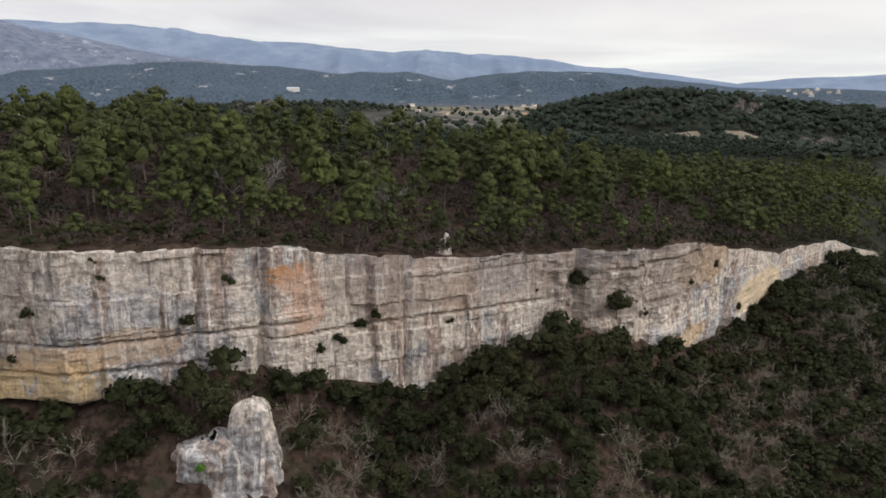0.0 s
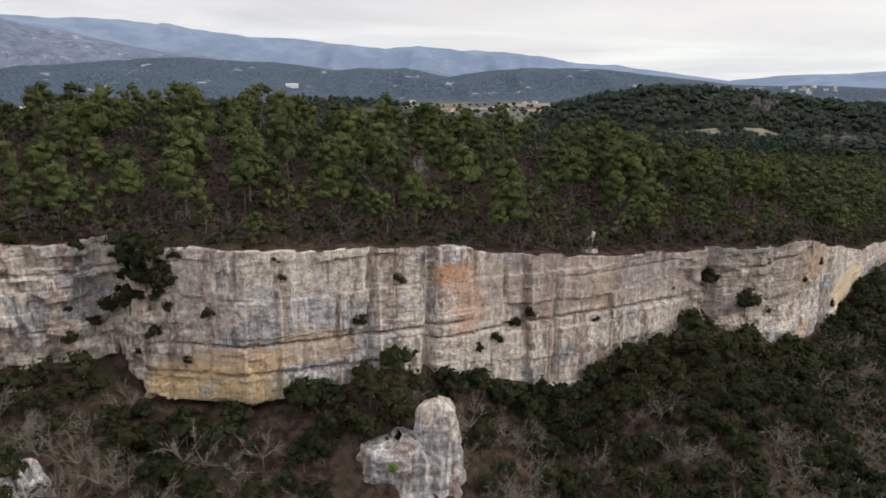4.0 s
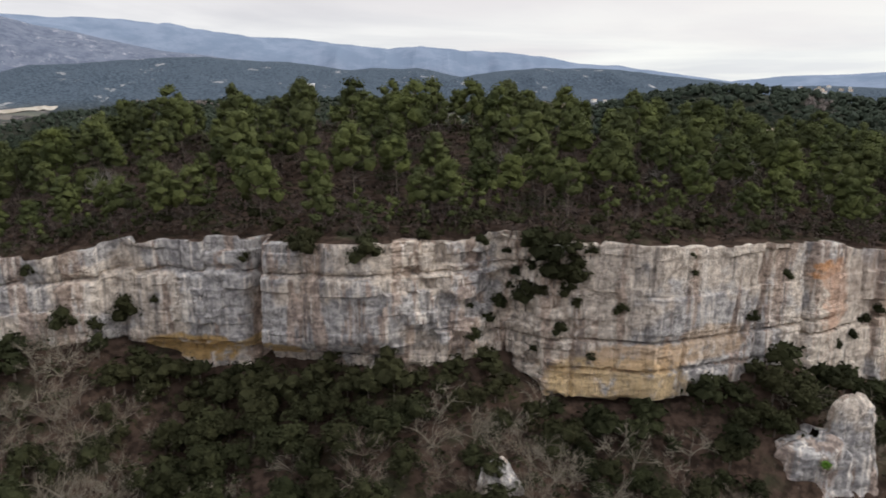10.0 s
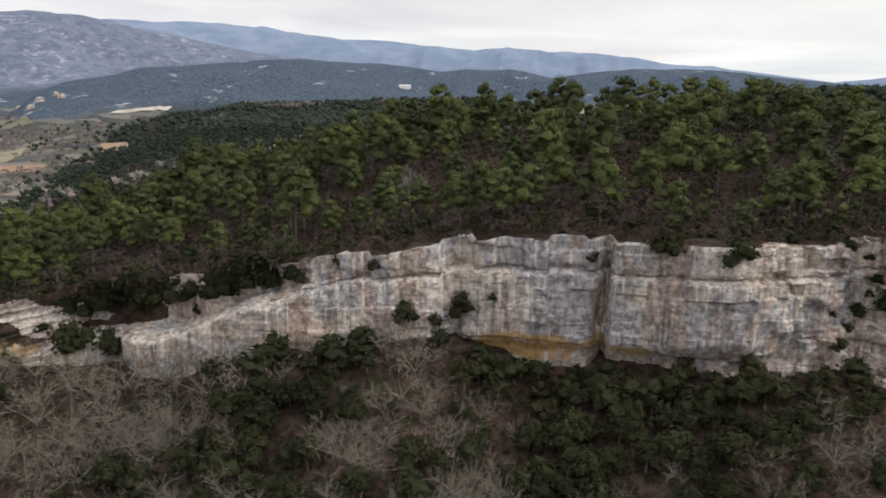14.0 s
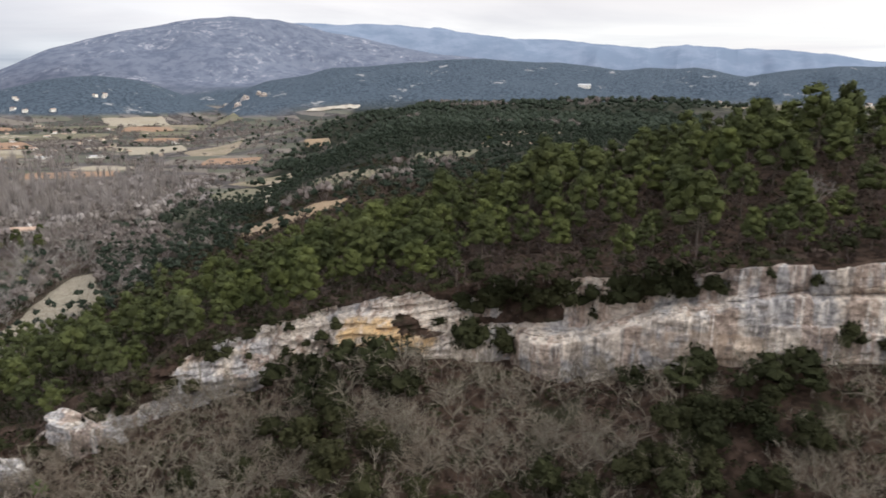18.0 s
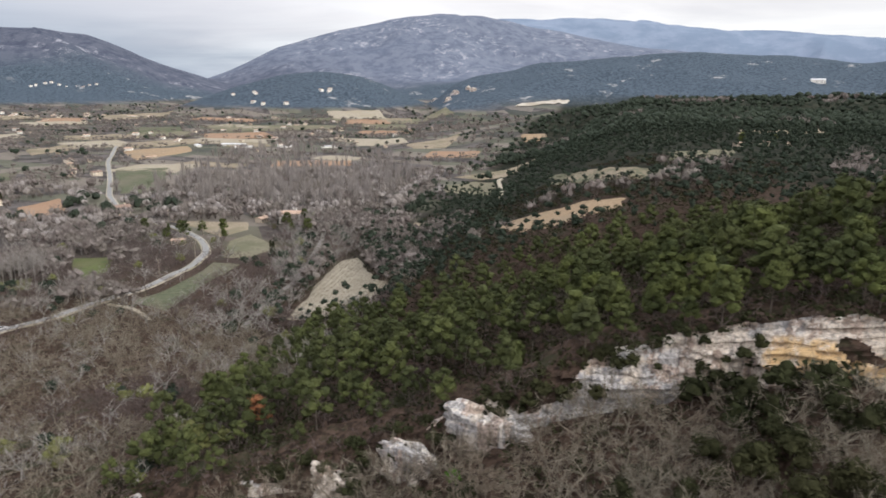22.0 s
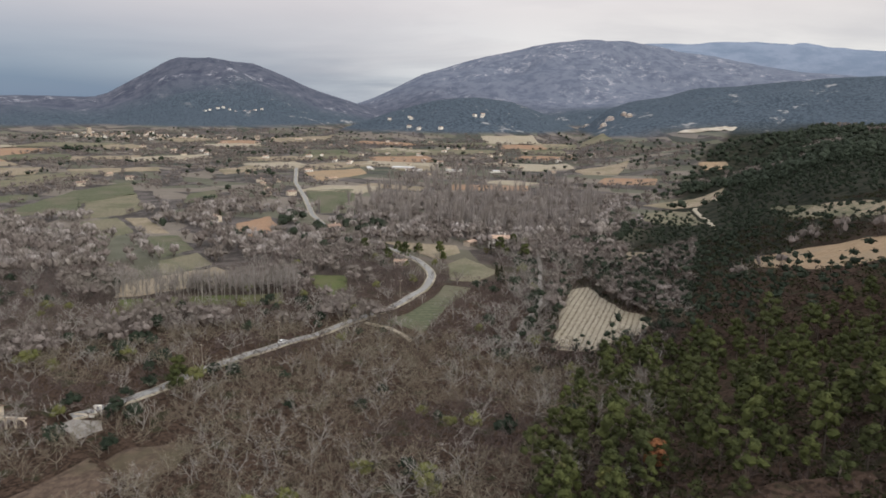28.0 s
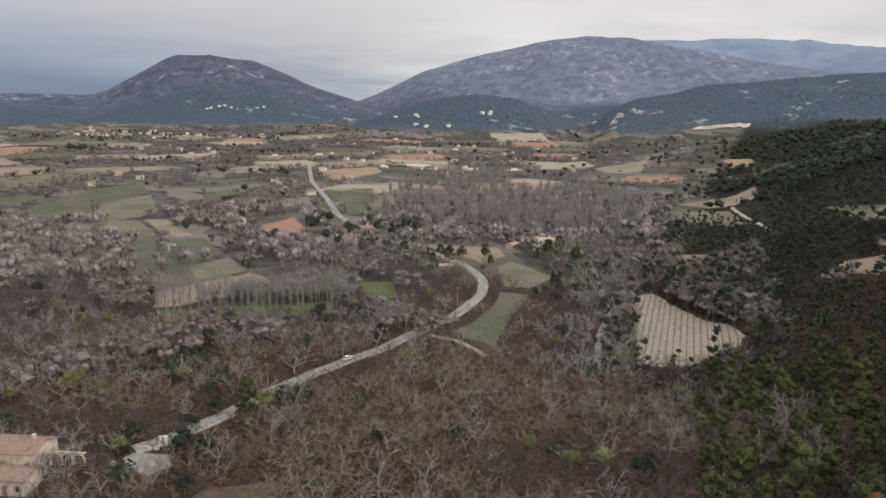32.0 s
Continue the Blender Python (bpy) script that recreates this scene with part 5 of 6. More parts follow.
def nearest(allowed, rank, count):
    """Marks the count places of lowest rank among those allowed."""
    order = np.argsort(np.where(allowed, rank, 1e9))[:count]
    m = np.zeros(len(rank), bool)
    m[order] = True
    return m & allowed


def s_of(x, y):
    return y - cliff_y(x)


def pine_land(x, y):
    """How densely the ridge carries pines."""
    s = s_of(x, y)
    ridge_top = (s > 3.2) & (s < 118) & (x > -286 - (y - 80) * 0.45) & (x < 230)
    d = 0.86 + 0.14 * step(16, 36, s)
    d = d * (0.60 + 0.40 * step(-0.2, 0.15, fnoise(x / 22, y / 22, 91, 2)) + 0.3 * step(30, 50, s))
    d = np.where(x < -170, 0.95, d)
    return np.where(ridge_top & ~open_land(x, y), d, 0)


pine_spots = scatter(-345, 235, 40, 400, 6.0, 11, pine_land, top_z)
ps = s_of(pine_spots[:, 0], pine_spots[:, 1])
pine_sizes = (0.60 + 0.76 * np.random.default_rng(14).beta(1.6, 1.6, len(pine_spots))) * (0.78 + 0.22 * step(5, 20, ps)) * (1 - 0.10 * step(34, 50, ps)) * np.where(pine_spots[:, 0] < -170, 0.95, 1.0)
front = nearest((pine_spots[:, 0] > -215) & (pine_spots[:, 0] < 60), ps, 300)
single_trees("pine_tree", "green Aleppo pine with a bare grey stem on the wooded ridge", "pine tree", "pines above the cliff", pines, ("trunk", "crown"), BARK, PINE, pine_spots[front], pine_sizes[front], 13)
behind = ~front & (((ps > 66) & (pine_spots[:, 0] > -150)) | (pine_spots[:, 0] > 120))
middle = ~front & ~behind
pair_wood("pine_wood", "dense green pine wood on the ridge", "pine wood", pines_mid, pine_spots[middle], pine_sizes[middle], BARK, PINE, 15)
pair_wood("pine_wood", "dense green pine wood behind the ridge", "pine wood", pines_low, pine_spots[behind], pine_sizes[behind], BARK, PINE, 17)


young = scatter(-190, 120, 60, 240, 3.7, 18, lambda x, y: np.where((s_of(x, y) > 2.4) & (s_of(x, y) < 16) & ~open_land(x, y), 0.55 * step(-0.35, 0.15, fnoise(x / 12, y / 12, 94, 2)), 0), top_z)
pair_wood("young_pines", "young green pines along the cliff's rim", "young pines", pines_low, young, np.random.default_rng(19).uniform(0.36, 0.72, len(young)), BARK, PINE, 20)


# bare brush and small oaks between the pines
def brush_land(x, y):
    s = s_of(x, y)
    return np.where((s > 0.9) & (s < 60) & (x > -286 - (y - 80) * 0.45) & (x < 130) & ~open_land(x, y), 0.85 - 0.35 * step(25, 50, s), 0)


brush = scatter(-330, 130, 40, 260, 3.2, 21, brush_land, top_z)
b_sizes = np.random.default_rng(22).uniform(0.35, 0.85, len(brush))
pair_wood("brush", "leafless mauve brush between the pines", "brush", thickets, brush, b_sizes, TWIG_RED, TWIG_RED, 23)


# low growth under the trees
def under_land(x, y):
    s = s_of(x, y)
    return np.where((s > 0.7) & (s < 62) & (x > -286 - (y - 80) * 0.45) & (x < 140) & ~open_land(x, y), 0.9, 0)


under = scatter(-340, 140, 40, 260, 1.9, 25, under_land, top_z)
u_sizes = np.random.default_rng(26).uniform(0.6, 1.3, len(under))
u_shapes = [far_crown(560 + i, 1.6, 1.0, 22, 0.26, 0) for i in range(6)]
u_west = np.random.default_rng(27).random(len(under)) < 0.42 + 0.45 * step(-150, -185, under[:, 0])
wood("undergrowth", "dark evergreen scrub under the pines", "scrub", [(placed(u_shapes, under[u_west], np.random.default_rng(28), u_sizes[u_west]), HOLM)])
wood("undergrowth", "dry russet brush under the pines", "brush", [(placed(u_shapes, under[~u_west], np.random.default_rng(29), u_sizes[~u_west]), RUSSET)])


# the wood on the slope below the cliff: dark evergreen oaks and grey leafless oaks
def slope_land(x, y):
    s = s_of(x, y)
    return np.where((s < -1.2) & (s > -120) & (x > -262) & (y > 52 - 14 * step(-190, -230, x)) & (x < 0.72 * y + 25) & ~(((x > -34.5) & (x < -18.5) & (y > 70.5) & (y < 77))) & ~open_land(x, y), 0.95, 0)


low_growth = scatter(-262, 130, 40, 200, 2.3, 34, lambda x, y: slope_land(x, y) * (s_of(x, y) > -45))
wood("undergrowth", "dark scrub on the slope below the cliff", "scrub", [(placed(u_shapes, low_growth, np.random.default_rng(30), np.random.default_rng(39).uniform(0.6, 1.2, len(low_growth))), HOLM)])
slope = scatter(-262, 230, 20, 290, 2.7, 31, slope_land)
sx, sy = slope[:, 0], slope[:, 1]
green_part = 0.56 + 0.22 * step(-60, 20, sx) - 0.42 * step(-100, -150, sx) + 0.5 * fnoise(sx / 16, sy / 16, 93, 2) + (0.35 - 0.25 * step(-80, -120, sx)) * (1 - step(3, 12, -s_of(sx, sy)))
is_green = np.random.default_rng(32).random(len(slope)) < green_part
sl_size = np.random.default_rng(33).uniform(0.7, 1.25, len(slope)) * (1 + 0.25 * step(-110, -150, sx))
close = (sx > -190) & (sx < 40) & (s_of(sx, sy) > -26)
for green, label, shapes, far_shapes, stem, crown, name, cat, names in (
        (True, "dark green evergreen oak on the slope below the cliff", bushes, bushes_mid, BARK, HOLM, "evergreen_oak", "evergreen oak", ("trunk", "crown")),
        (False, "leafless grey oak on the slope below the cliff", bares, bares_mid, BARK, TWIG, "bare_oak", "bare oak", ("trunk", "crown"))):
    m = is_green == green
    one = nearest(m & close, np.abs(s_of(sx, sy) + 15), 300 if green else 150)
    k = 1.2 if green else 0.95
    single_trees(name, label, cat, "trees below the cliff", shapes, names, stem, crown, slope[one], sl_size[one] * k, 35 + green)
    pair_wood(name + "_wood", label.replace("oak on", "oaks on"), cat, far_shapes, slope[m & ~one], sl_size[m & ~one] * k, stem, crown, 37 + green)

# ---- the valley's woods ----
POPLAR_ZONE = ((-620, 270), (-760, 400), (-830, 620), (-640, 620), (-520, 500), (-440, 350), (-470, 320), (-520, 300))


def oak_land(x, y):
    ok = (x < -262 - np.maximum(y - 80, 0) * 0.40) | ((s_of(x, y) < -40) & (x < -225))
    return np.where(ok & (np.hypot(x + 150, y) < 420) & ~open_land(x, y), 0.92, 0)


oaks = scatter(-590, -222, -60, 330, 4.3, 41, oak_land)
ox, oy = oaks[:, 0], oaks[:, 1]
o_sizes = np.random.default_rng(42).uniform(0.9, 1.55, len(oaks)) * (1 + 0.35 * step(20, 0, near_line(ox, oy, TRACKS[-1][4])))
o_kind = np.random.default_rng(43).random(len(oaks))
o_green = o_kind < 0.012 + 0.14 * step(0.25, 0.5, fnoise(ox / 30, oy / 30, 95, 2))
o_pale = ~o_green & (o_kind > 0.82 - 0.35 * step(22, 5, near_line(ox, oy, TRACKS[-1][4])))
o_red = ~o_green & ~o_pale & (fnoise(ox / 40, oy / 40, 97, 2) > 0.12)
o_leaf = ~o_green & (o_kind > 0.982)
o_plain = ~(o_green | o_pale | o_red)
near_oak = nearest(o_plain, np.hypot(ox + 240, oy + 20), 150)
single_trees("bare_oak", "leafless grey-brown oak in the valley wood", "bare oak", "oaks of the valley wood", bares, ("trunk", "crown"), BARK, TWIG, oaks[near_oak], o_sizes[near_oak], 45)
rest = o_plain & ~near_oak
deep = np.hypot(ox + 230, oy) > 215
f_oak = [far_bare(570 + i, 6.4, 2.8, 80, 0.045) for i in range(6)]
pair_wood("bare_oak_wood", "leafless grey-brown oak wood on the valley side", "oak wood", bares_mid, oaks[rest & ~deep], o_sizes[rest & ~deep], BARK, TWIG, 47)
wood("bare_oak_wood", "leafless grey-brown oak wood along the road", "oak wood", [(placed(f_oak, oaks[rest & deep], np.random.default_rng(48), o_sizes[rest & deep]), TWIG_FAR)])
pair_wood("bare_oak_wood", "leafless pale grey trees along the stream", "bare trees", bares_low, oaks[o_pale], o_sizes[o_pale] * 1.2, TWIG_PALE, TWIG_PALE, 49)
pair_wood("bare_oak_wood", "leafless mauve-brown wood on the valley side", "bare wood", bares_low, oaks[o_red], o_sizes[o_red], TWIG_RED, TWIG_RED, 51)
pair_wood("evergreen_wood", "scattered dark evergreens in the valley wood", "evergreens", bushes_mid, oaks[o_green], o_sizes[o_green] * 1.2, BARK, PINE_HAZED, 53)
pair_wood("spring_wood", "trees in first yellow-green leaf", "trees", bushes_mid, oaks[o_leaf], o_sizes[o_leaf] * 1.2, BARK, SPRING, 55)


def valley_land(x, y):
    r = np.hypot(x + 150, y) + 9999 * (x + 0.33 * (y - 250) > -385)
    b = np.degrees(np.arctan2(x + 200, y))
    hedge = step(-0.10, 0.12, fnoise(x / 60, y / 60, 99, 3))
    lush = np.where(r < 640, np.maximum(hedge, 0.82), np.maximum(hedge * 0.9, 0.5 * step(800, 1100, r)))
    return np.where((r > 415) & (r < 9000) & (b < 0) & (b > -84) & ((r < 1000) | (H(x, y) < 22)) & ~open_land(x, y), lush, 0)


rv = np.random.default_rng(61)
valley = np.concatenate((scatter(-800, -280, 0, 660, 6.0, 62, lambda x, y: np.where(np.hypot(x + 150, y) < 660, valley_land(x, y), 0)),
                         scatter(-1500, -250, 0, 1400, 10.0, 63, lambda x, y: np.where((np.hypot(x + 150, y) >= 660) & (np.hypot(x + 150, y) < 1450), valley_land(x, y), 0)),
                         scatter(-2000, -600, 0, 1500, 15.0, 65, lambda x, y: np.where((np.hypot(x + 150, y) >= 1450) & (np.hypot(x + 150, y) < 2000), valley_land(x, y), 0))))
vx, vy = valley[:, 0], valley[:, 1]
v_r = np.hypot(vx + 150, vy)
popl = inside(vx, vy, POPLAR_ZONE)
east = step(-430, -330, vx + 0.33 * (vy - 250))
v_green = ~popl & (rv.random(len(valley)) < 0.03 + 0.75 * east + 0.55 * step(0.25, 0.45, fnoise(vx / 70, vy / 70, 101, 2)))
v_pale = ~v_green & (rv.random(len(valley)) < 0.36)
v_tall = popl & (rv.random(len(valley)) < 0.42)
v_sizes = rv.uniform(0.75, 1.3, len(valley))
f_bare = [far_bare(500 + i, 8.5, 3.6, 60, 0.085) for i in range(5)]
f_bare2 = [far_bare(510 + i, 7.0, 4.0, 18, 0.15, 2) for i in range(5)]
f_pop = [far_bare(520 + i, 14.0, 2.2, 44, 0.12) for i in range(4)]
f_green = [far_crown(530 + i, 7.0, 2.7, 26, 0.6, 2) for i in range(5)]
f_green2 = [far_crown(540 + i, 6.5, 3.0, 10, 0.8, 1) for i in range(5)]
mid = v_r < 640
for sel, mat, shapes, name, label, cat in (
        (v_green & mid, PINE_HAZED, f_green, "valley_evergreens", "dark evergreens across the valley", "evergreens"),
        (v_green & ~mid, PINE_HAZED, f_green2, "valley_evergreens", "dark evergreen hedges far across the plain", "evergreens"),
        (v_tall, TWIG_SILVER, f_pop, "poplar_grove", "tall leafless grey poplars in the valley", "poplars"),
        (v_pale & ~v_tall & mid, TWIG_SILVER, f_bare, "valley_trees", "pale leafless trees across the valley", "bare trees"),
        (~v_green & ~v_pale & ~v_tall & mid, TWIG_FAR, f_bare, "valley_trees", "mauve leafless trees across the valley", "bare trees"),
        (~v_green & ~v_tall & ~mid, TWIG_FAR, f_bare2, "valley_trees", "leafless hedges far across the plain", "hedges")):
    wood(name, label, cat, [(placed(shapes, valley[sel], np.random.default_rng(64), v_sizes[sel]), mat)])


def north_land(x, y):
    r = np.hypot(x + 100, y)
    hidden = (x > -140) & (x < 60) & (s_of(x, y) < 300)
    return np.where((r > 190) & ~hidden & (s_of(x, y) > 118) & (x + 0.33 * (y - 250) > -385) & ~open_land(x, y), np.where((x > -110) & (y > 600) & (H(x, y) < 54), 0.10, 0.9), 0)


north = scatter(-560, 620, 150, 1250, 6.6, 71, lambda x, y: np.where((np.degrees(np.arctan2(x + 60, y)) > -62) & (np.degrees(np.arctan2(x, y)) < 36), north_land(x, y) * np.where(np.hypot(x, y) > 820, 0.5, 1), 0))
n_sizes = np.random.default_rng(72).uniform(0.85, 1.6, len(north))
n_bare = fnoise(north[:, 0] / 60, north[:, 1] / 60, 103, 2) > np.where(north[:, 0] > -150, 0.75, 0.55)
n_near = np.hypot(north[:, 0] + 200, north[:, 1]) < 560
f_near = [pine_shape(550 + i, 7.5, 20, 0.65, 3, 0, 0)[1] for i in range(5)]
wood("north_woods", "dark pine woods behind the ridge", "pine woods", [(placed(f_near, north[~n_bare & n_near], np.random.default_rng(75), n_sizes[~n_bare & n_near]), PINE_HAZED)])
wood("north_woods", "dark pine woods on the hills beyond the ridge", "pine woods", [(placed(f_green2, north[~n_bare & ~n_near], np.random.default_rng(73), n_sizes[~n_bare & ~n_near]), PINE_HAZED)])
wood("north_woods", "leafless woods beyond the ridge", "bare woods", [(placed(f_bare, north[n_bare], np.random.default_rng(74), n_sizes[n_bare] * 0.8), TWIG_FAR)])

# low scrub round the fields behind the ridge
scrub = scatter(-400, -205, 140, 350, 2.9, 76, lambda x, y: np.where((s_of(x, y) > 55) & (x + 0.33 * (y - 250) > -385) & ~np.any([inside(x, y, f[2]) for f in FIELDS], 0), 0.9, 0))
sc_sizes = np.random.default_rng(77).uniform(0.8, 1.7, len(scrub))
sc_dark = np.random.default_rng(78).random(len(scrub)) < 0.6
wood("undergrowth", "dark evergreen scrub round the fields", "scrub", [(placed(u_shapes, scrub[sc_dark], np.random.default_rng(79), sc_sizes[sc_dark]), HOLM)])
wood("undergrowth", "dry brown brush round the fields", "brush", [(placed(u_shapes, scrub[~sc_dark], np.random.default_rng(80), sc_sizes[~sc_dark]), RUSSET)])

# ---- shrubs on the rock ----
CLIFF_SHRUBS = ((-185.7, 45.2, .7), (-174.6, 44.9, 1.3), (-164.7, 49.3, 1.2), (-161.8, 51.1, 1.5), (-157.7, 53.1, 1.8), (-152.9, 54.3, 1.4), (-148.2, 54.9, 1.4), (-144.8, 52, 1.1), (-142.8, 54.2, 1.2), (-138, 55.6, 1.8), (-135, 57.4, 1.5), (-132.7, 59.3, 1.3),
                (-158.5, 51.3, 2.2), (-155, 52.6, 2.4), (-151.5, 52.2, 1.8), (-149, 53.4, 2.0), (-145, 53.6, 1.6), (-141.5, 54.6, 2.2), (-139, 55.6, 1.8), (-136, 55.8, 2.3), (-133.5, 56.2, 1.6), (-130, 57, 1.5), (-168, 45.6, 1.6), (-160, 47.5, 2.2), (-156, 46.5, 2.0),
                (-124.6, 60, 1.2), (-119.9, 59.6, 1.2), (-116, 53.1, 1.6), (-112.5, 52.9, 1.2), (-109, 53.4, 1.9), (-105.4, 55.8, .8), (-93.8, 61.4, 1), (-85.6, 63.2, 1.6), (-78.8, 62.6, 1.5), (-72.2, 64.4, .9))
CLIFF_SHRUBS_EAST = ((-66.9, 55.7, .6), (-66.6, 52.6, 1.2), (-65.5, 63.5, 1), (-64.6, 53.9, 1.2), (-61.9, 57.6, .8), (-59.5, 50.3, 1.1), (-57, 59.9, 1.3), (-56.3, 53.3, 1.1), (-56, 62.8, 1.5), (-57.9, 62.2, 1.9), (-59.6, 60.8, 1.2), (-54.6, 61.6, 1.3), (-61.4, 59.2, 1.0), (-57.2, 60.1, 1.6), (-59.4, 63.2, 1.4), (-53.2, 63.0, 1.0), (-58.6, 57.6, 1.2), (-55.6, 58.0, 1.3), (-62.4, 62.0, 0.9), (-60.4, 56.4, 1.4), (-63.2, 55.6, 1.3), (-54.7, 59.3, 1.6), (-54.6, 56.5, 1.1), (-52.6, 49.9, .8), (-49.3, 56, 1.1), (-41.4, 62.3, .6), (-40.7, 60.2, .8),
                     (-32, 53.8, 1.1), (-27.2, 58.5, 1), (-16.8, 47.6, 1), (-14.3, 48.4, 1.2), (-11.3, 49.9, 1.3), (-9.4, 51.3, 1), (.9, 48.8, .8), (14.6, 51.6, .5), (22.2, 51.6, 1.4), (28.4, 47.2, 1.8), (35.5, 44.7, 1), (44.9, 47.8, .8), (53.7, 48.6, 1.2), (63.9, 36.3, 1.3))


def on_wall(x, z):
    """The place on the rock face at x and the height z."""
    rim, foot = float(along(RIM, x)), float(along(FOOT, x))
    d = float(cliff_y(x + 2) - cliff_y(x - 2)) / 4
    n = math.hypot(1, d)
    r = float(relief(np.array([x]), np.array([z]), np.array([rim]), np.array([foot]))[0])
    return x + d / n * r, float(cliff_y(x)) - r / n


wall_spots, wall_sizes = [], []
for cx, cz, ck in CLIFF_SHRUBS + CLIFF_SHRUBS_EAST:
    wx_, wy_ = on_wall(cx, cz)
    wall_spots.append((wx_, wy_ + 0.25, cz - 0.95 * ck))
    wall_sizes.append(ck * (0.62 if ck < 1.4 else 0.85))
single_trees("shrub", "dark green shrub growing from the rock face", "shrub", "shrubs on the cliff", bushes, ("stem", "foliage"), BARK, HOLM, wall_spots, wall_sizes, 81)

# the overgrown western end
we = np.random.default_rng(97)
end_spots, end_sizes = [], []
for i in range(58):
    ex_ = float(we.uniform(-246, -178))
    er, ef = float(along(RIM, ex_)), float(along(FOOT, ex_))
    ez_ = ef + (er - ef) * float(we.uniform(0.0, 0.95))
    ax_, ay_ = on_wall(ex_, ez_)
    end_spots.append((ax_, ay_ - 0.2, ez_ - 0.8))
    end_sizes.append(float(we.uniform(0.4, 1.0)))
single_trees("shrub", "grey-green shrub on the broken western rocks", "shrub", "shrubs on the western rocks", bushes_mid, ("stem", "foliage"), BARK, HOLM, end_spots, end_sizes, 98)

# low evergreen shrubs and dry tufts along the rim
rim_x = np.arange(-232, 130, 2.1) + np.random.default_rng(82).uniform(-0.9, 0.9, 173)
rim_s = np.random.default_rng(83).uniform(1.0, 5.5, len(rim_x))
rim_spots = np.stack((rim_x, cliff_y(rim_x) + rim_s, along(RIM, rim_x) + 0.25 * rim_s - 0.3), 1)
single_trees("shrub", "low dark shrub on the cliff's edge", "shrub", "shrubs along the rim", bushes_mid, ("stem", "foliage"), BARK, HOLM, rim_spots, np.random.default_rng(84).uniform(0.25, 0.85, len(rim_x)), 85)

# ---- single trees ----
for name, label, cat, shape, mat, x, y, k in (
        ("pine_tree", "rust-brown dying pine among green pines", "pine tree", pines[1], RUST, -259, 73, 0.85),
        ("pine_tree", "yellow-green young pine at the wood's edge", "pine tree", pines[2], SPRING, -262, 62, 0.7),
        ("spring_tree", "tree in first yellow-green leaf in the oak wood", "tree", bushes[2], SPRING, -440, 32, 1.9),
        ("spring_tree", "pale tree in first yellow-green leaf by the oaks", "tree", bushes[3], SPRING, -430, 35, 1.4),
        ("spring_tree", "young tree in yellow-green leaf beside the poplars", "tree", bushes[4], SPRING, -463, 67, 1.9),
        ("shrub", "bright green ivy clump beside the pinnacle", "shrub", bushes[0], IVY, -27.5, 73.2, 0.4),
        ("evergreen_oak", "dark evergreen oak over the pinnacle's shoulder", "evergreen oak", bushes[3], HOLM, -27.2, 79.6, 1.6),
        ("evergreen_oak", "dark evergreen oak behind the pinnacle", "evergreen oak", bushes[1], HOLM, -30.6, 80.4, 1.5),
        ("shrub", "bright green bush under the outcrop", "shrub", bushes[1], IVY, -212, 64, 0.8)):
    t = tree_thing(name, (("trunk", shape[0], BARK), ("crown", shape[1], mat)), label, cat, "")
    t.matrix_basis, t.scale = pose(x, y, max(hz(x, y), 39.6 if x == -27.5 else 38.8 if x in (-27.2, -30.6) else -99) - 0.1, 0, 0, 40), (k, k, k)
for x, y, k, turn in ((-27, 106, 1.5, 20), (-31, 105, 1.25, 130), (-38, 104, 1.2, 250), (-60, 108, 1.1, 10), (-118, 104, 1.2, 80), (-8, 112, 1.2, 200), (-292, 52, 1.2, 10), (-300, 30, 1.3, 100)):
    t = tree_thing("dead_tree", (("trunk", bares[int(turn) % 6][0], TWIG_PALE), ("crown", bares[int(turn) % 6][1], TWIG_PALE)), "bleached leafless tree among the woods", "tree", "")
    t.matrix_basis, t.scale = pose(x, y, hz(x, y) - 0.1, 0, 0, turn), (k, k, k * 1.1)

row_spots, row_sizes = [], []
rp = np.random.default_rng(86)
for i in range(3):
    for j in range(27):
        x, y = -482 + 35 * j / 26 - 6.0 * i + rp.normal(0, 0.35), 75.6 + 58 * j / 26 + 3.6 * i + rp.normal(0, 0.35)
        row_spots.append((x, y, hz(x, y) - 0.1))
        row_sizes.append(rp.uniform(0.85, 1.12))
single_trees("poplar", "slim leafless grey poplar in a planted row", "poplar", "planted poplars", poplars, ("trunk", "crown"), TWIG_PALE, TWIG_PALE, row_spots, row_sizes, 87)

cyp = [cypress_shape(600 + i) for i in range(3)]
cyp_spots = [(-449, 274), (-452, 266), (-446, 281), (-463, 286), (-414, 224), (-417, 227), (-411, 222), (-408, 220), (-405, 218), (-441, 548), (-452, 540), (-447, 560), (-668, 226), (-770, 345), (-790, 352), (-905, 380), (-955, 300), (-960, 305), (-468, 292), (-1010, 250)]
single_trees("cypress", "dark green cypress beside a farmhouse", "cypress", "cypresses of the farms", cyp, ("trunk", "crown"), BARK, HOLM, [(x, y, hz(x, y) - 0.1) for x, y in cyp_spots], [0.5 + 0.13 * (i * 7 % 5) for i in range(len(cyp_spots))], 88)
pc = [pine_shape(620 + i, 9.0, 460, 0.45) for i in range(3)]
pc_spots = [(-456, 232), (-466, 240), (-478, 236), (-474, 222), (-486, 228), (-494, 226), (-502, 218), (-478, 214), (-447, 268), (-455, 290), (-438, 262), (-392, 55), (-386, 51), (-426, 262), (-250, 455), (-232, 462)]
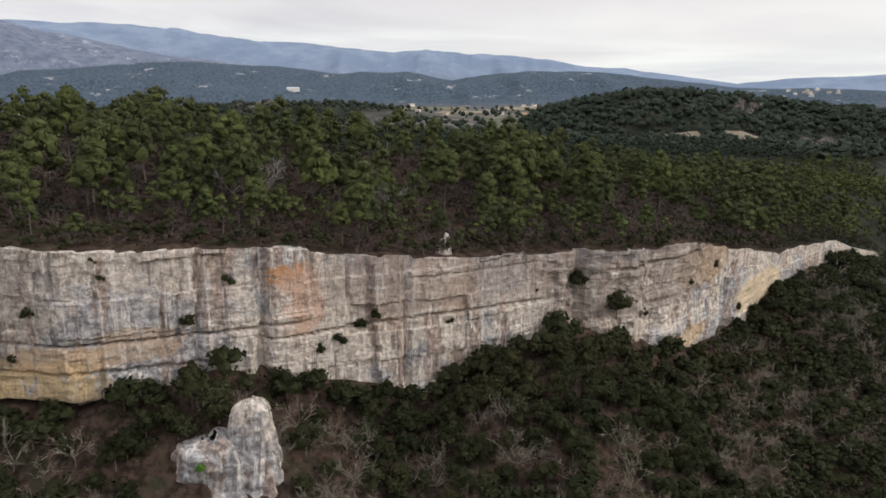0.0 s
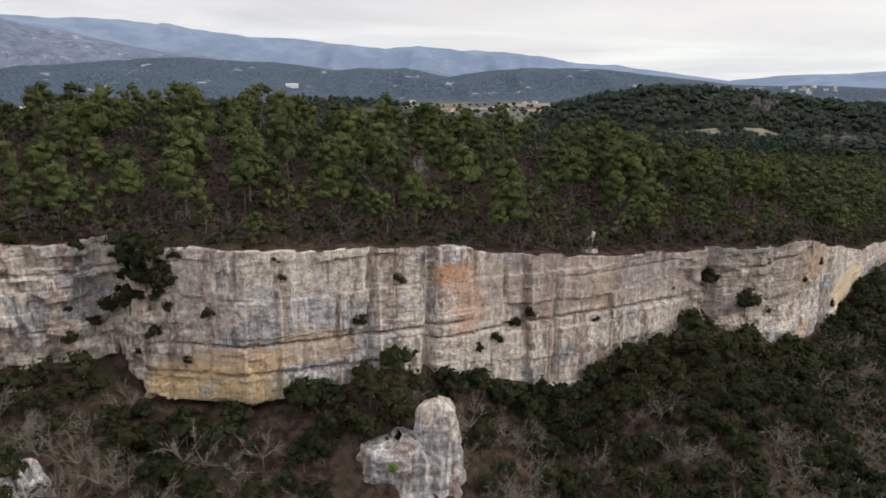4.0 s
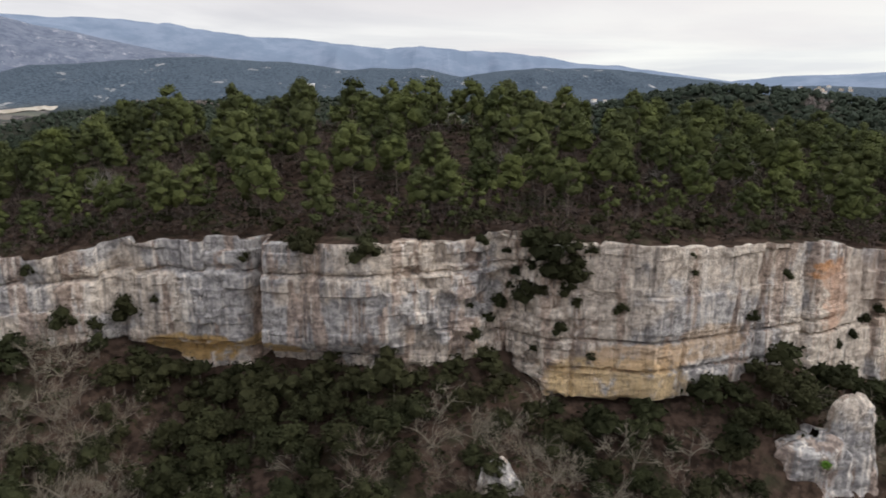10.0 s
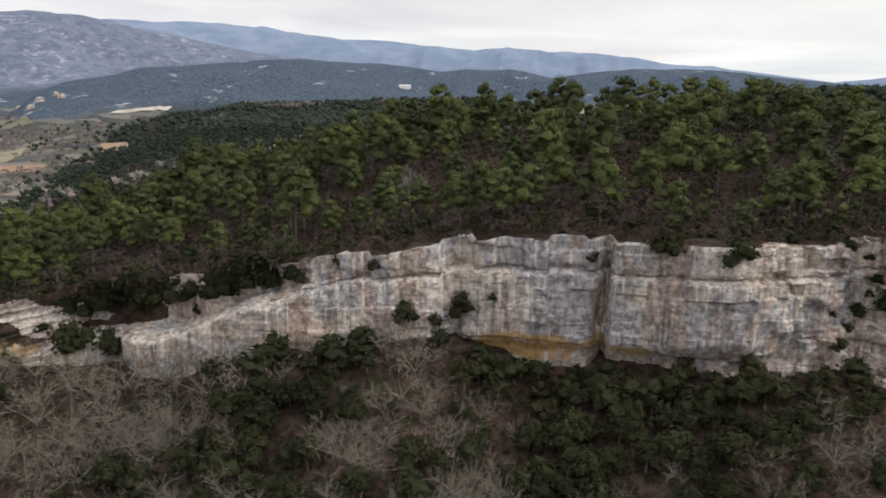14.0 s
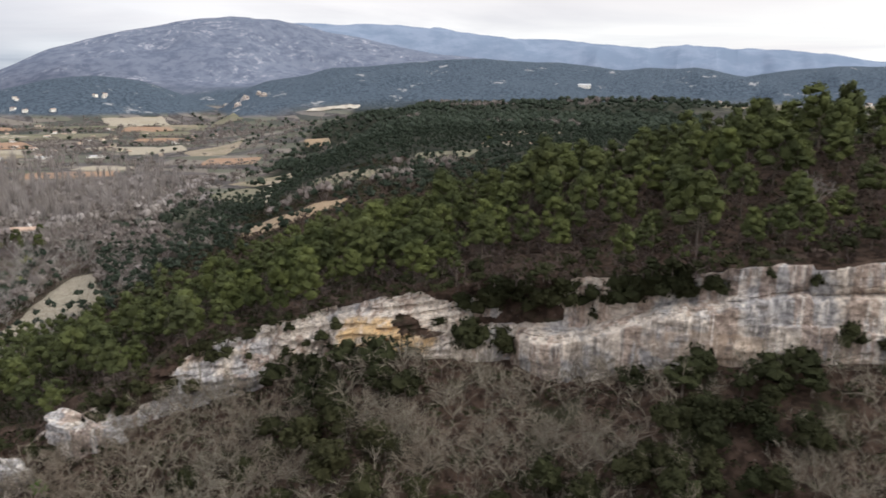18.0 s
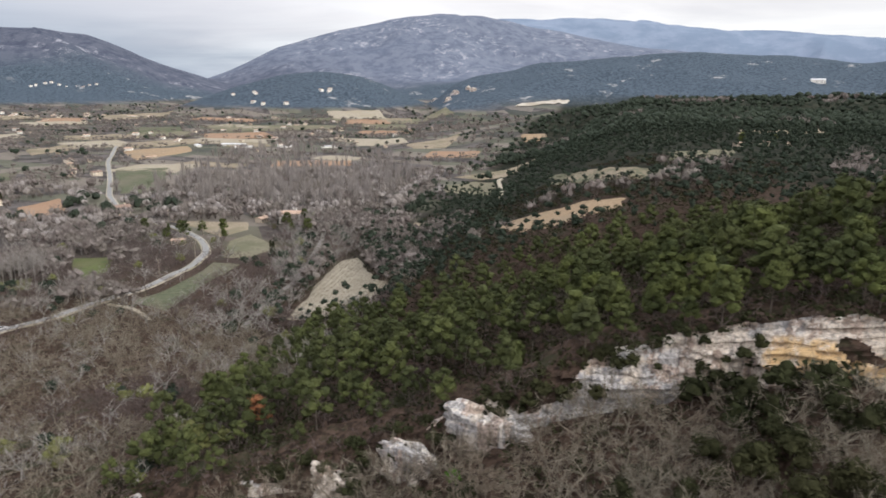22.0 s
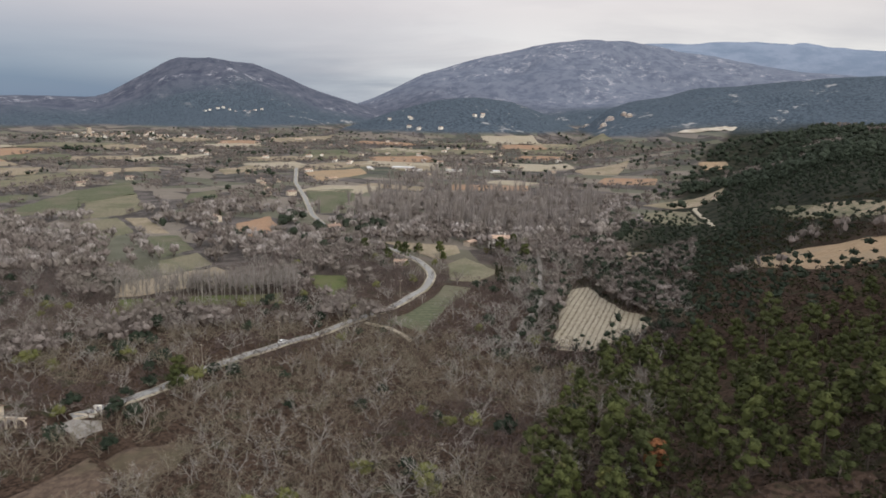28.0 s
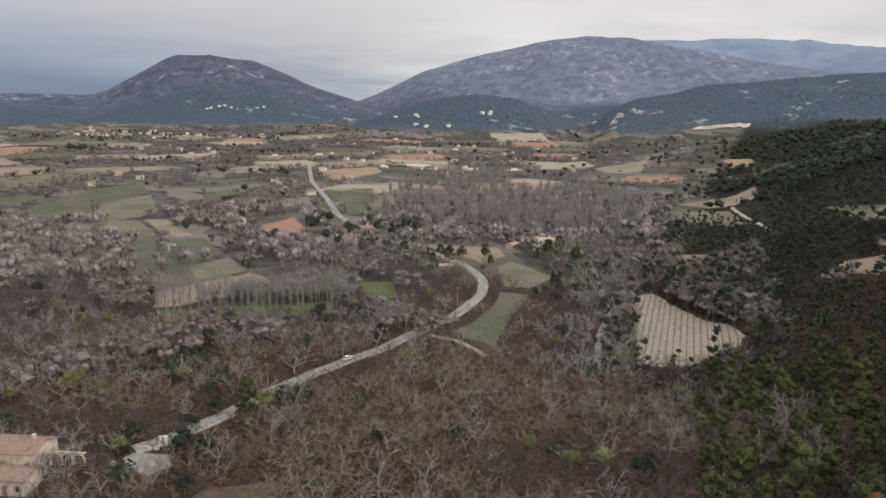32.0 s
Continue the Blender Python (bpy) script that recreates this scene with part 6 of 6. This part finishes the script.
single_trees("pine_tree", "dark green pine by the road's bend", "pine tree", "valley pines", pc, ("trunk", "crown"), BARK, PINE, [(x, y, hz(x, y) - 0.1) for x, y in pc_spots], [0.75 + 0.1 * (i * 3 % 5) for i in range(len(pc_spots))], 89)

# ---- the vineyard's rows ----
vr = np.random.default_rng(90)
vp = np.array(FIELDS[14][2], float)
ux, uy = 0.40, -0.917
a, b = np.meshgrid(np.arange(-60, 60, 2.1), np.arange(-70, 70, 1.1), indexing="ij")
a, b = a.ravel(), b.ravel()
vx_, vy_ = vp[:, 0].mean() - uy * a + ux * b, vp[:, 1].mean() + ux * a + uy * b
keep = inside(vx_, vy_, FIELDS[14][2])
v_spots = np.stack((vx_, vy_, H(vx_, vy_) + 0.2), 1)[keep]
vine_shapes = [far_bare(630 + i, 1.1, 0.45, 7, 0.07, 0) for i in range(3)]
wood("vine_rows", "rows of pruned leafless vines on pale soil", "vines", [(placed(vine_shapes, v_spots, vr, vr.uniform(0.8, 1.2, len(v_spots))), TWIG)])

# ---- houses ----


def plain_mat(name, col, dark, rough=0.9, scale=0.8):
    m = Mat(name, rough)
    return m.done(m.mix(m.ramp(m.noise(scale, 6.0), 0.35, 0.7), col, dark), m.noise(scale * 6), 0.3, 0.05)


PLASTER = plain_mat("cream_plaster", (0.66, 0.58, 0.46), (0.52, 0.45, 0.36))
WHITEWASH = plain_mat("white_plaster", (0.78, 0.76, 0.70), (0.62, 0.60, 0.55))
RUBBLE = plain_mat("rubble_stone", (0.50, 0.43, 0.34), (0.34, 0.29, 0.23), 0.95, 2.0)
TILE = plain_mat("terracotta_tiles", (0.27, 0.190, 0.150), (0.19, 0.135, 0.11), 0.9, 1.5)
TILE_PALE = plain_mat("weathered_pale_tiles", (0.46, 0.33, 0.25), (0.34, 0.25, 0.19), 0.9, 1.5)
SHEET = plain_mat("white_roof_sheet", (0.55, 0.55, 0.56), (0.42, 0.42, 0.43), 0.6)
SHUTTER = plain_mat("dark_window", (0.05, 0.055, 0.06), (0.03, 0.03, 0.035), 0.25)
SHUT_BLUE = plain_mat("faded_shutters", (0.30, 0.34, 0.36), (0.24, 0.27, 0.29), 0.7)
WOOD = plain_mat("grey_timber", (0.30, 0.26, 0.21), (0.20, 0.17, 0.14), 0.9)


def box(bm, x0, y0, z0, x1, y1, z1):
    v = [bm.verts.new(p) for p in ((x0, y0, z0), (x1, y0, z0), (x1, y1, z0), (x0, y1, z0), (x0, y0, z1), (x1, y0, z1), (x1, y1, z1), (x0, y1, z1))]
    for f in ((3, 2, 1, 0), (4, 5, 6, 7), (0, 1, 5, 4), (1, 2, 6, 5), (2, 3, 7, 6), (3, 0, 4, 7)):
        bm.faces.new([v[i] for i in f])


def part(name, bm, mat, parent, label=""):
    me = bpy.data.meshes.new(name)
    bm.to_mesh(me)
    bm.free()
    me.materials.append(mat)
    ob = new(name, me)
    ob.parent = parent
    if label:
        ob["label"] = label
    return ob


def house(label, category, w, d, h, wall, tile, rows=1, cols=3, pitch=0.30, shutters=False, chimney=True, name="house"):
    """A gabled house: walls, a roof with eaves, windows with sills, a door, a chimney."""
    e = tagged(new(name), label, category)
    bm = bmesh.new()
    up_ = pitch * d / 2
    v = [bm.verts.new(p) for p in ((-w / 2, -d / 2, -1.5), (w / 2, -d / 2, -1.5), (w / 2, d / 2, -1.5), (-w / 2, d / 2, -1.5), (-w / 2, -d / 2, h), (w / 2, -d / 2, h), (w / 2, d / 2, h), (-w / 2, d / 2, h), (-w / 2, 0, h + up_), (w / 2, 0, h + up_))]
    for f in ((3, 2, 1, 0), (0, 1, 5, 4), (2, 3, 7, 6), (1, 2, 6, 9, 5), (3, 0, 4, 8, 7), (4, 5, 9, 8), (6, 7, 8, 9)):
        bm.faces.new([v[i] for i in f])
    part("wall", bm, wall, e)
    bm = bmesh.new()
    o, t = 0.45, 0.22
    x0, x1, ye, ze, zr = -w / 2 - o, w / 2 + o, d / 2 + o, h - pitch * o, h + up_
    top = [bm.verts.new((x, y, z + t + 0.03)) for x in (x0, x1) for y, z in ((-ye, ze), (0, zr), (ye, ze))]
    low_ = [bm.verts.new((x, y, z + 0.03)) for x in (x0, x1) for y, z in ((-ye, ze), (0, zr), (ye, ze))]
    for f in ((0, 3, 4, 1), (1, 4, 5, 2)):
        bm.faces.new([top[i] for i in f])
        bm.faces.new([low_[i] for i in f[::-1]])
    for i, j in ((0, 3), (5, 2)):
        bm.faces.new((top[i], low_[i], low_[j], top[j]))
    for i, j, k in ((0, 1, 2), (5, 4, 3)):
        bm.faces.new((top[i], top[j], low_[j], low_[i]))
        bm.faces.new((top[j], top[k], low_[k], low_[j]))
    part("roof", bm, tile, e)
    for side in (-1, 1):
        for r_ in range(rows):
            for c in range(cols):
                x, z = (c - (cols - 1) / 2) * w / cols, 0.9 + 2.8 * r_
                y = side * d / 2
                if side == -1 and r_ == 0 and c == cols // 2:
                    bm = bmesh.new()
                    box(bm, x - 0.5, y - 0.05, -0.2, x + 0.5, y + 0.05, 2.0)
                    part("door", bm, WOOD, e)
                    continue
                bm = bmesh.new()
                box(bm, x - 0.45, y - 0.04, z, x + 0.45, y + 0.04, z + 1.25)
                win = part("window", bm, SHUTTER, e)
                if shutters:
                    bm = bmesh.new()
                    box(bm, x - 0.6, y + side * 0.02 - 0.1, z - 0.1, x + 0.6, y + side * 0.02 + 0.1, z - 0.005)
                    part("sill", bm, RUBBLE, win)
                    for q in (-1, 1):
                        bm = bmesh.new()
                        box(bm, x + q * 0.72 - 0.24, y + side * 0.03 - 0.03, z, x + q * 0.72 + 0.24, y + side * 0.03 + 0.03, z + 1.25)
                        part("shutter", bm, SHUT_BLUE, win)
    if chimney:
        bm = bmesh.new()
        box(bm, w * 0.25, -0.3 + d * 0.12, h, w * 0.25 + 0.7, 0.3 + d * 0.12, h + up_ + 0.9)
        box(bm, w * 0.25 - 0.08, -0.38 + d * 0.12, h + up_ + 0.9, w * 0.25 + 0.78, 0.38 + d * 0.12, h + up_ + 1.02)
        part("chimney", bm, wall, e)
    return e


def stand(e, x, y, turn, k=1.0, dz=0.0):
    e.matrix_basis = pose(x, y, hz(x, y) + dz, 0, 0, turn)
    e.scale = (k, k, k)
    return e


farm = house("cream farmhouse with a terracotta roof on the plain", "house", 11, 7, 5.0, PLASTER, TILE, 2, 3)
cottage = house("low stone cottage with a pale tiled roof", "house", 9, 6, 3.2, RUBBLE, TILE_PALE, 1, 3)
white = house("white house with a pale tiled roof on the slope", "house", 12, 8, 5.4, WHITEWASH, TILE_PALE, 2, 4)
shed = house("long white greenhouse on the plain", "greenhouse", 30, 9, 2.6, WHITEWASH, SHEET, 1, 5, 0.2, False, False, "greenhouse")
tower = house("square stone church tower above the village", "tower", 8, 8, 19, RUBBLE, TILE_PALE, 4, 1, 0.2, False, False, "tower")
hall = house("large pale building on the far hilltop", "building", 34, 14, 9, WHITEWASH, SHEET, 2, 7, 0.35, False, False, "large_building")
stand(farm, -568, 247, 70)
stand(cottage, -469, 214, 40, 0.7)
stand(white, -463, 287, 35)
stand(shed, -874, 605, 25)
stand(tower, -1907, 612, 10, 0.9)
stand(hall, -318, 1545, 5, 0.75)
rh = np.random.default_rng(95)
spots = [(farm, x, y) for x, y in ((-782, 342), (-868, 388), (-751, 345), (-665, 221), (-797, 733), (-825, 745), (-237, 453), (-444, 552), (5, 1053), (30, 1075), (-905, 645), (-960, 240), (-1010, 262), (-985, 300))]
spots += [(cottage, x, y) for x, y in ((-800, 352), (-765, 330), (-838, 372), (-855, 402), (-250, 447), (-224, 458), (-770, 720), (-1040, 300), (-700, 690), (-478, 279), (-555, 236))]
spots += [(white, x, y) for x, y in ((-40, 1140), (70, 1130), (84, 1048), (150, 1345), (170, 1352), (216, 1290), (252, 1390), (270, 1370), (292, 1385), (-60, 1390), (230, 1180))]
spots += [(shed, x, y) for x, y in ((-803, 626), (-840, 590), (-905, 575), (-760, 655))]
spots += [(white, x, y) for x, y in ((-1422, 1088), (-1385, 1115), (-1372, 1108), (-1238, 1170), (-1229, 1188), (-1225, 1180), (-1330, 1060), (-1290, 1050), (-1250, 1075), (-700, 985), (-1000, 760), (-1045, 735), (-930, 700), (-1090, 640), (-980, 605), (-1120, 560))]
for i in range(80):
    k = rh.random()
    spots.append(((farm, cottage, white)[int(rh.integers(3))], -2000 + 480 * k + rh.normal(0, 40), 610 + 160 * k + rh.normal(0, 45)))
for i in range(11):
    spots.append((white, -2150 + 4 * i + rh.normal(0, 3), 1035 + 16 * i + rh.normal(0, 3)))
for i in range(12):
    spots.append(((farm, white)[i % 2], 770 + rh.normal(0, 28), 1540 + rh.normal(0, 30)))
for i in range(64):
    spots.append(((farm, cottage, white)[int(rh.integers(3))], float(rh.uniform(-1450, -760)), float(rh.uniform(420, 1000))))
for proto, x, y in spots:
    c = copy_thing(proto, pose(float(x), float(y), hz(x, y), 0, 0, float(rh.uniform(0, 180))))
    k = float(rh.uniform(0.85, 1.2)) * (0.7 if y > 1000 or x < -1300 else 0.62 if y > 400 else 0.75)
    c.scale = (k, k, k)

villa = house("cream villa with a brown tiled roof beside bare oaks", "villa", 15, 9, 4.6, PLASTER, TILE, 1, 4, 0.32, True, True, "villa")
stand(villa, -409, 8, 37, 0.9)
wing = house("tiled wing of the cream villa", "villa", 9, 6, 3.4, PLASTER, TILE, 1, 3, 0.32, True, False, "villa_wing")
stand(wing, -398.5, 4, 37, 0.95)


def arcade(n=4, bay=2.6, h=3.2):
    """A terrace wall of open arches on pillars."""
    e = tagged(new("arcade"), "cream arcade of round arches along the villa's terrace", "arcade")
    for i in range(n + 1):
        bm = bmesh.new()
        box(bm, i * bay - 0.22, -0.22, -0.8, i * bay + 0.22, 0.22, h - 1.0)
        part("pillar", bm, PLASTER, e)
    for i in range(n):
        bm = bmesh.new()
        pts = [(i * bay + 0.22, h - 1.0)] + [((i + 0.5) * bay - math.cos(a_) * (bay / 2 - 0.22), h - 1.0 + math.sin(a_) * 0.75) for a_ in np.linspace(0.3, 2.84, 8)] + [((i + 1) * bay - 0.22, h - 1.0)]
        lo = [(bm.verts.new((x, -0.2, z)), bm.verts.new((x, 0.2, z))) for x, z in pts]
        hi = [(bm.verts.new((x, -0.2, h)), bm.verts.new((x, 0.2, h))) for x, z in pts]
        for k in range(len(pts) - 1):
            for q in ((lo[k][0], lo[k + 1][0], hi[k + 1][0], hi[k][0]), (lo[k + 1][1], lo[k][1], hi[k][1], hi[k + 1][1]), (lo[k][1], lo[k + 1][1], lo[k + 1][0], lo[k][0]), (hi[k][0], hi[k + 1][0], hi[k + 1][1], hi[k][1])):
                bm.faces.new(q)
        part("arch", bm, PLASTER, e)
    bm = bmesh.new()
    box(bm, -0.4, -0.35, h + 0.003, n * bay + 0.4, 0.35, h + 0.25)
    part("coping", bm, RUBBLE, e)
    return e


stand(arcade(), -403.5, 10.5, 38)
gate = tagged(new("gateway"), "white stone gateway by the villa's forecourt", "gateway")
for gx_ in (-0.75, 0.75):
    bm = bmesh.new()
    box(bm, gx_ - 0.2, -0.2, -0.5, gx_ + 0.2, 0.2, 2.3)
    part("pillar", bm, WHITEWASH, gate)
bm = bmesh.new()
box(bm, -1.05, -0.25, 2.303, 1.05, 0.25, 2.6)
part("lintel", bm, WHITEWASH, gate)
stand(gate, -391, 32.5, 40)
low_wall = tagged(new("low_wall"), "low white garden wall beside the gateway", "wall")
bm = bmesh.new()
box(bm, -2.6, -0.2, -0.5, 2.6, 0.2, 0.7)
part("wall", bm, WHITEWASH, low_wall)
bm = bmesh.new()
box(bm, -2.7, -0.28, 0.703, 2.7, 0.28, 0.8)
part("coping", bm, RUBBLE, low_wall)
stand(low_wall, -392.5, 29.5, 40)


def pole():
    e = tagged(new("utility_pole"), "grey wooden utility pole by the road", "utility pole", "poles along the road")
    v, f = tubes([(0, 0, -0.5, 0, 0, 8.0, 0.16, 0.11)])
    ob = new("post", mesh_of("post", v, f, [WOOD]))
    ob.parent = e
    bm = bmesh.new()
    box(bm, -0.9, -0.06, 7.4, 0.9, 0.06, 7.55)
    part("crossarm", bm, WOOD, e)
    for x in (-0.75, 0, 0.75):
        bm = bmesh.new()
        bmesh.ops.create_cone(bm, cap_ends=True, segments=6, radius1=0.05, radius2=0.035, depth=0.2, matrix=Matrix.Translation((x, 0, 7.66)))
        part("insulator", bm, WHITEWASH, e)
    return e


first_pole = stand(pole(), -421, 168, 30)
for x, y, turn in ((-409, 128, 10), (-404, 96, 5), (-436, 198, 40), (-474, 233, 70), (-520, 246, 80), (-589, 262, 60), (-650, 296, 60), (-399, 66, 10)):
    copy_thing(first_pole, pose(x, y, hz(x, y), 0, 0, turn))

# pale crags of the gorge
for gx_, gy_, top, deep, rx, ry in ((-975, 1268, 62, 34, 12, 8), (-988, 1318, 82, 40, 17, 9), (-972, 1345, 92, 30, 13, 8), (-952, 1330, 80, 26, 14, 7), (-1120, 1440, 74, 40, 14, 9)):
    boulder("outcrop", gx_, gy_, hz(gx_, gy_) + 8, 30, rx * 1.35, ry * 1.2, int(-gx_) % 97, "pale limestone crag at the mouth of the gorge", 0.75, "outcrop")


# ---- a car on the road ----


def car():
    """A small white hatchback: body, glass house, lamps and wheels with rims."""
    e = tagged(new("car"), "small white hatchback on the tarmac road", "car")
    paint, glass, rubber = plain_mat("white_paint", (0.80, 0.80, 0.79), (0.72, 0.72, 0.71), 0.35), SHUTTER, plain_mat("tyre_rubber", (0.03, 0.03, 0.03), (0.02, 0.02, 0.02), 0.9)

    def hull(name, side, half, mat, tuck=0.0):
        bm = bmesh.new()
        rings = [[bm.verts.new((x, q * (half - tuck * (z > 1.0)), z)) for x, z in side] for q in (-1, 1)]
        bm.faces.new(rings[0])
        bm.faces.new(rings[1][::-1])
        for i in range(len(side)):
            j = (i + 1) % len(side)
            bm.faces.new((rings[0][j], rings[0][i], rings[1][i], rings[1][j]))
        bmesh.ops.recalc_face_normals(bm, faces=bm.faces)
        return part(name, bm, mat, e)

    hull("body", ((-2.0, 0.32), (2.0, 0.32), (2.06, 0.62), (1.95, 0.82), (0.95, 0.95), (-1.92, 0.98), (-2.04, 0.7)), 0.86, paint)
    hull("windows", ((0.98, 0.953), (0.30, 1.40), (-1.45, 1.42), (-1.88, 0.983)), 0.80, glass, 0.14)
    hull("roof", ((0.28, 1.405), (0.10, 1.46), (-1.35, 1.475), (-1.47, 1.425)), 0.68, paint)
    for x in (-1.3, 1.3):
        for q in (-1, 1):
            bm = bmesh.new()
            bmesh.ops.create_cone(bm, cap_ends=True, segments=14, radius1=0.31, radius2=0.31, depth=0.2, matrix=Matrix.Translation((x, q * 0.79, 0.31)) @ Euler((radians(90), 0, 0)).to_matrix().to_4x4())
            wheel = part("wheel", bm, rubber, e)
            bm = bmesh.new()
            bmesh.ops.create_cone(bm, cap_ends=True, segments=10, radius1=0.19, radius2=0.17, depth=0.03, matrix=Matrix.Translation((x, q * 0.90, 0.31)) @ Euler((radians(90), 0, 0)).to_matrix().to_4x4())
            part("rim", bm, SHEET, wheel)
    for q in (-1, 1):
        bm = bmesh.new()
        box(bm, 1.97, q * 0.62 - 0.16, 0.62, 2.04, q * 0.62 + 0.16, 0.76)
        part("headlight", bm, SHEET, e)
    return e


stand(car(), -401.4, 95.8, 98, 0.75, 0.68)
